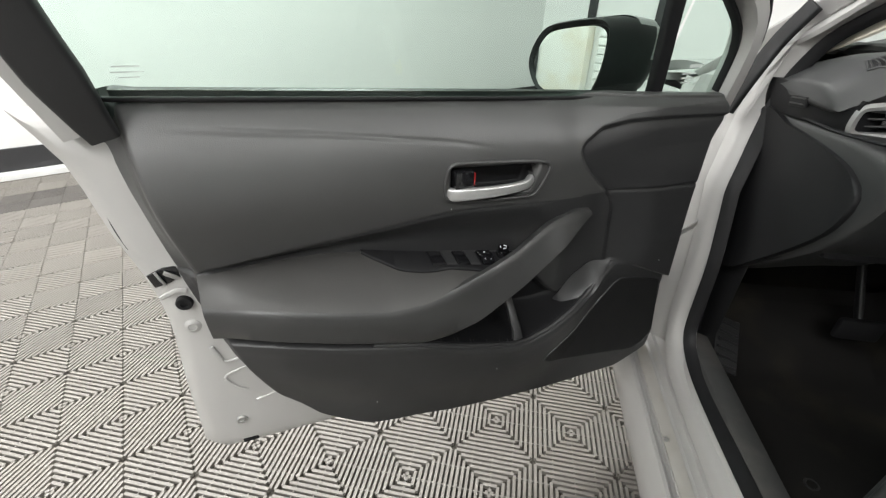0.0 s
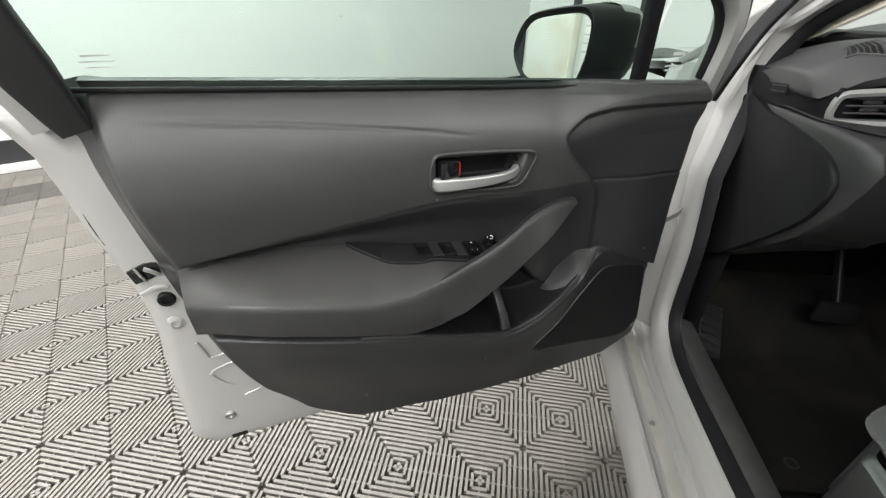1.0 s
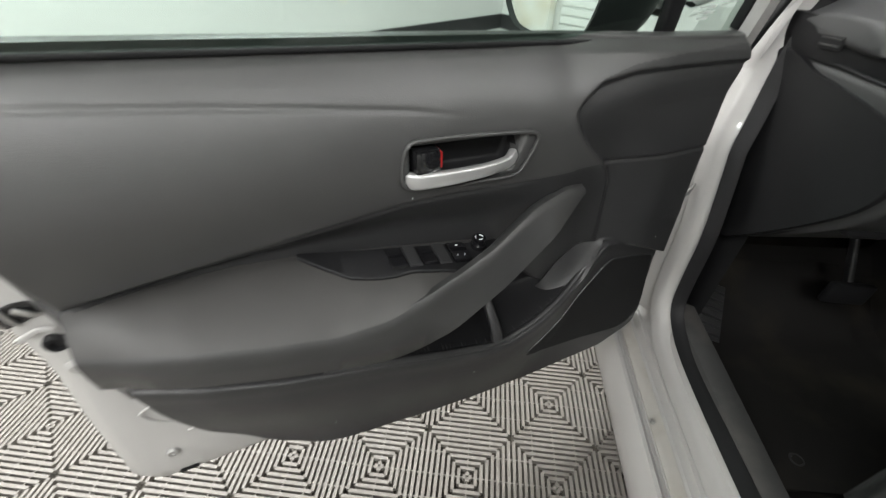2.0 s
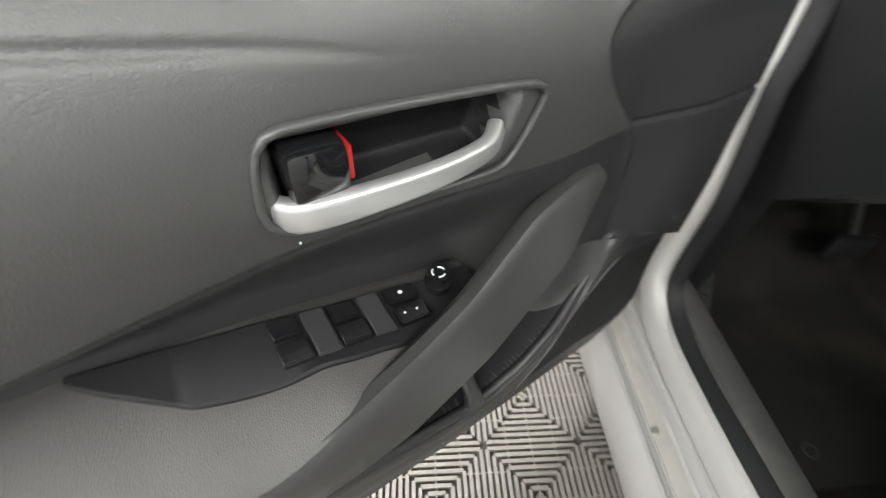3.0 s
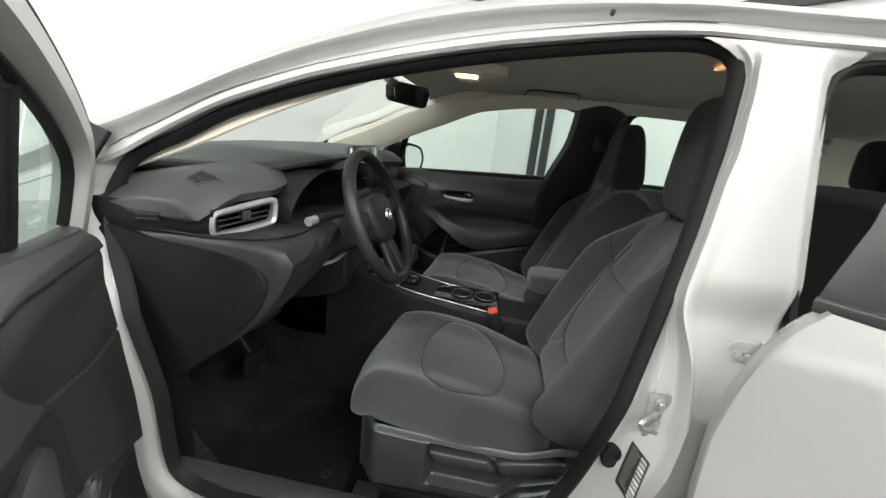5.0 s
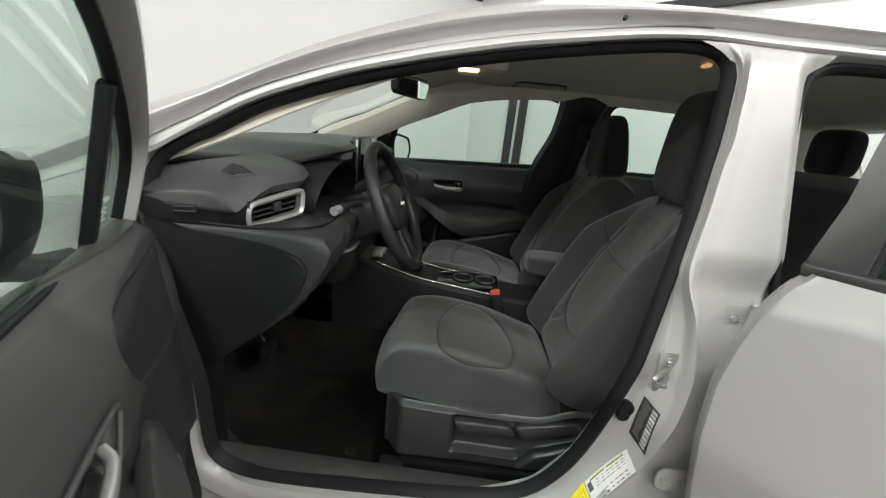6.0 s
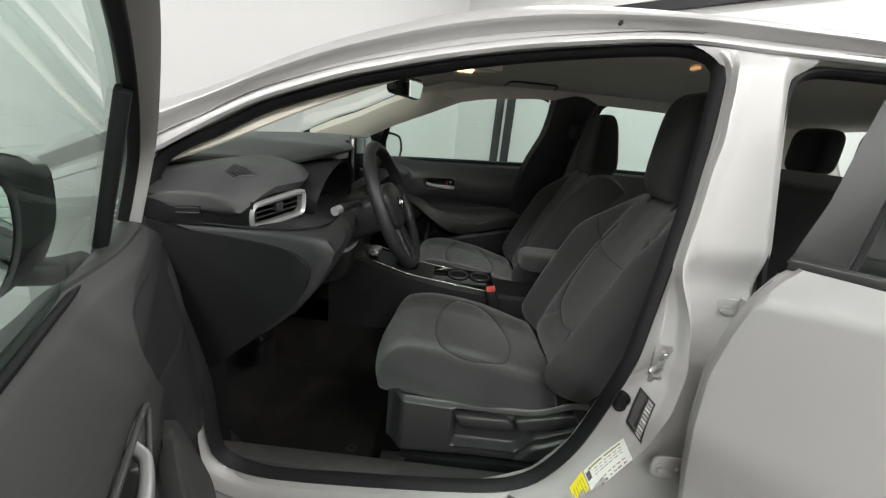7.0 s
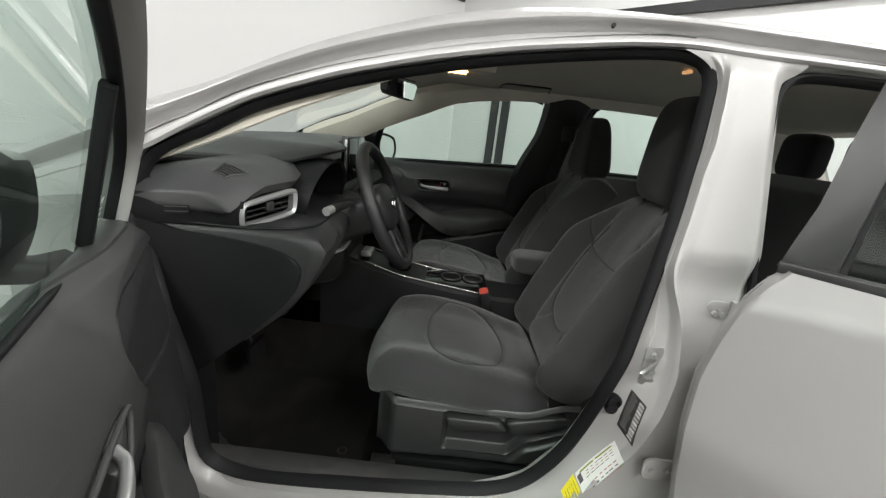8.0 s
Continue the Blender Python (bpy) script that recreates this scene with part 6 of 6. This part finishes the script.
# ---- door mirrors ----
def door_mirror(m, parent, u0=.385, size=.79):
    """A door mirror in door places: the glass faces back along u."""
    T = m @ pose(u0, -.115, 1.026, 0, 0, 18)
    up = T.to_3x3() @ Vector((1, 0, 0))
    face = [(-.125, -.010), (-.108, .034), (-.070, .062), (.060, .078), (.098, .070), (.106, .045), (.100, -.010), (.075, -.062), (.045, -.072), (-.060, -.066), (-.098, -.052)]
    ring = spline([(y * size, z * size * 1.25, 0) for y, z in face], 48, True)
    bm = bmesh.new()
    rows = []
    for x, k, dy in ((-.012, .88, 0), (.0, .94, 0), (.006, .99, 0), (-.004, 1.03, 0), (-.05, 1.05, .016), (-.09, .99, .036), (-.12, .78, .050), (-.135, .40, .045), (-.138, .05, .05)):
        rows.append([T @ Vector((x, p.x * k + dy, p.y * k + .004)) for p in ring])
    loft(bm, rows)
    ob = part("door_mirror", bm, plastic, parent, "door mirror with a black housing")
    bm = bmesh.new()
    slab(bm, [T @ Vector((-.004, p.x * .90, p.y * .90)) for p in ring], T.to_3x3() @ Vector((.003, 0, 0)))
    part("mirror_glass", bm, mirror_mat, ob, "clear mirror glass")
    bm = bmesh.new()
    rows = []
    for x, k, dy in ((-.056, 1.056, .016), (-.093, .995, .036), (-.122, .79, .050), (-.137, .41, .055)):
        rows.append([T @ Vector((x - .003, p.x * k + dy, p.y * k + .006)) for p in ring if p.y > .005])
    loft(bm, rows, False, False, False)
    part("mirror_cap", bm, paint, ob, "silver painted cap")
    bm = bmesh.new()
    sweep(bm, [m @ Vector((.245, -.01, .955)), m @ Vector((.265, -.04, .953)), m @ Vector((u0 - .09, -.085, .968))], rrect(.055, .03, .01), (0, 0, 1))
    part("mirror_foot", bm, plastic, ob, "black mirror foot")
    return ob


door_mirror(D_NEAR, door_near)
door_mirror(D_FAR, door_far, .330, .90)

# ---- rear doors ----
REAR_OPEN = radians(47)
R_NEAR = door_frame((.845, -.765, 0), (-math.sin(REAR_OPEN), -math.cos(REAR_OPEN), 0), (math.cos(REAR_OPEN), -math.sin(REAR_OPEN), 0))
R_FAR = door_frame((2 * XC - .845, -.765, 0), (0, -1, 0), (-1, 0, 0))


REAR_LEAD = curve([(.22, .02), (.30, .01), (.535, -.015), (.60, -.026), (.70, -.037), (.81, -.040), (.885, -.030), (.93, -.020), (.965, -.010), (1.005, .008), (1.03, .030)])


def skin(z, u=.3):
    """How far out the outer panel stands at a height: a crease parts the shoulder from the flank."""
    zc = .957 + .048 * (1 - math.exp(-max(0, u) / .2))
    base = .040 + .018 * math.sin(math.pi * min(1, max(0, (z - .20) / .85)))
    return base - .22 * max(0, z - zc) - .05 * float(step(z, zc - .002, zc + .006)) * .05


def rear_door(m, name, label):
    dp = lambda u, n, z: m @ Vector((u, n, z))
    up = m.to_3x3() @ Vector((0, 1, 0))

    def outer(s, t):
        z = .24 + .79 * t
        lead = float(REAR_LEAD(z))
        u = lead + (.96 - lead) * s**1.5 - .30 * s * s * float(1 - step(t, 0, .55))
        edge = .026 * float(1 - step(u - lead, 0, .022))**2
        return dp(u, -skin(z, u) + edge, z)
    bm = bmesh.new()
    sheet(bm, outer, 60, 70)
    d = part(name, bm, paint, car, label)
    bm = bmesh.new()
    sheet(bm, lambda s, t: dp(.004 + .93 * s, .05, .26 + .74 * t), 4, 4)
    part("inner_panel", bm, jamb, d, "silver inner panel")
    bm = bmesh.new()
    sheet(bm, lambda s, t: dp(float(REAR_LEAD(.26 + .74 * t)) + .002 + .03 * s, -skin(.26 + .74 * t) + .026 + (.024 + skin(.26 + .74 * t)) * s, .26 + .74 * t), 4, 20)
    part("front_edge", bm, jamb, d, "silver front edge of the door")
    bm = bmesh.new()
    sheet(bm, lambda s, t: dp(.04 + .86 * s, .075 + .02 * math.sin(3 * t), .30 + .72 * t), 10, 10)
    part("lining", bm, trim, d, "black door lining")
    # belt strip and window frame
    bm = bmesh.new()
    sweep(bm, [dp(u, -.006, 1.032 + .012 * u) for u in np.linspace(.022, .93, 16)], rrect(.018, .020, .004), (0, 0, 1))
    part("belt_strip", bm, satin, d, "black belt strip")
    bm = bmesh.new()
    slab(bm, [dp(u, lean(z) - .006, z) for u, z in ((.016, 1.03), (.027, 1.06), (.039, 1.137), (.045, 1.222), (.050, 1.278), (.060, 1.375), (.118, 1.380), (.100, 1.20), (.090, 1.03))], up * -.016, .003)
    part("pillar_cover", bm, satin, d, "satin black pillar cover")
    bm = bmesh.new()
    pts = [(.06, 1.362), (.12, 1.372), (.30, 1.382), (.55, 1.365), (.76, 1.30), (.88, 1.20), (.93, 1.08), (.93, 1.03)]
    sweep(bm, [dp(p.x, lean(p.y), p.y) for p in spline([(u, z, 0) for u, z in pts], 30)], rrect(.035, .03, .006), up)
    part("window_frame", bm, plastic, d, "black window frame")
    bm = bmesh.new()
    sweep(bm, [dp(u, lean(z) - .004, z) for u, z in ((.094, 1.03), (.100, 1.20), (.112, 1.37))], rrect(.012, .02, .003), up)
    part("glass_channel", bm, rubber, d, "black rubber glass channel")

    def pane(s, t):
        u = .096 + .80 * s
        top = float(np.interp(u, [.09, .30, .55, .76, .88, .93], [1.37, 1.38, 1.365, 1.30, 1.20, 1.08]))
        z = 1.01 + (top - 1.01) * t
        return dp(u, lean(z), z)
    bm = bmesh.new()
    sheet(bm, pane, 14, 6)
    part("door_glass", bm, door_glass_mat, d, "green-tinted rear door glass")
    return d


rear_door(R_NEAR, "rear_door", "part-open silver rear door")
rear_door(R_FAR, "rear_door", "closed silver rear door")
# ---- ribbed floor tiles ----
CELL = L / math.sqrt(2)
TILE = 2 * CELL


def tile_mesh(name, mat):
    """One open-ribbed tile of four squares, whose ribs run along alternate diagonals."""
    bm = bmesh.new()
    pitch = L / 16.0
    w, top = pitch * 0.56, 0.0

    def bar(a, b, half, z0, z1):
        a, b = Vector((*a, 0)), Vector((*b, 0))
        if (b - a).length < .004:
            return
        d = (b - a).normalized()
        s = Vector((-d.y, d.x, 0)) * half
        q = [a - s, b - s, b + s, a + s]
        lo = [bm.verts.new((p.x, p.y, z0)) for p in q]
        hi = [bm.verts.new((p.x * 1, p.y, z1)) for p in q]
        bm.faces.new(hi)
        for i in range(4):
            bm.faces.new((lo[i], lo[(i + 1) % 4], hi[(i + 1) % 4], hi[i]))
    for ci in range(2):
        for cj in range(2):
            x0, y0 = ci * CELL, cj * CELL
            rising = (ci + cj) % 2 == 0
            for k in range(1, 32, 2):
                c = k / 32 * 2 * CELL            # the rib on the line  x + y = c  of the square
                a, b = (max(0, c - CELL), min(c, CELL)), (min(c, CELL), max(0, c - CELL))
                if rising:
                    a, b = (a[0], CELL - a[1]), (b[0], CELL - b[1])
                e = .0012
                va, vb = Vector((x0 + a[0], y0 + a[1])), Vector((x0 + b[0], y0 + b[1]))
                dd = (vb - va)
                if dd.length > .012:
                    dd.normalize()
                    bar((va + dd * .002)[:], (vb - dd * .002)[:], w / 2, -.015, top)
            # low cross bars that carry the ribs
            for f in (-.5, 0, .5):
                p, q = ((0, 0), (CELL, CELL)) if not rising else ((0, CELL), (CELL, 0))
                sh = (CELL * f / 2, -CELL * f / 2) if not rising else (CELL * f / 2, CELL * f / 2)
                m0, m1 = [x0 + p[0] + sh[0], y0 + p[1] + sh[1]], [x0 + q[0] + sh[0], y0 + q[1] + sh[1]]
                dx = abs(CELL * f / 2)
                va, vb = Vector(m0), Vector(m1)
                dd = (vb - va).normalized()
                va, vb = va + dd * dx * 1.5, vb - dd * dx * 1.5
                bar(va[:], vb[:], .0016, -.012, -.0035)
    me = bpy.data.meshes.new(name)
    bm.to_mesh(me)
    bm.free()
    me.materials.append(mat)
    return me


light_tile, dark_tile = tile_mesh("tile", tile_grey), tile_mesh("tile_dark", tile_dark)
# tile corners lie on x + y = odd and y - x = even, in rib squares
made, spare = 0, []
a_lo = -1 - 2 * 11
for i in range(28):
    for j in range(28):
        a, b = (a_lo + 2 * i) * CELL, (-26 + 2 * j) * CELL
        if a < W or a + TILE > E_ + .2 or b < S_ or b + TILE > N_ + .12:
            continue
        mid = R45 @ Vector((a + CELL, b + CELL, 0))
        near = -2.6 < mid.x < 1.2 and -1.0 < mid.y < 3.4
        spare.append((not near, (mid - Vector((.3, .3, 0))).length, a, b))
spare.sort()
for k, (_, _, a, b) in enumerate(spare[:300]):
    ob = new("tile", dark_tile if b >= 16 * CELL - .01 else light_tile)
    ob.parent = floor
    ob.matrix_parent_inverse = WORLD[floor].inverted()
    ob.matrix_basis = R45 @ pose(a, b, 0)
rest = bmesh.new()
for _, _, a, b in spare[300:]:
    n0 = len(rest.verts)
    rest.from_mesh(light_tile)
    rest.verts.ensure_lookup_table()
    bmesh.ops.translate(rest, vec=(a, b, 0), verts=rest.verts[n0:])
if spare[300:]:
    ob = tagged(part("tile_field", rest, tile_grey, floor, "light grey ribbed plastic floor tiles", m=R45, smooth=False), kind="stuff")
else:
    rest.free()
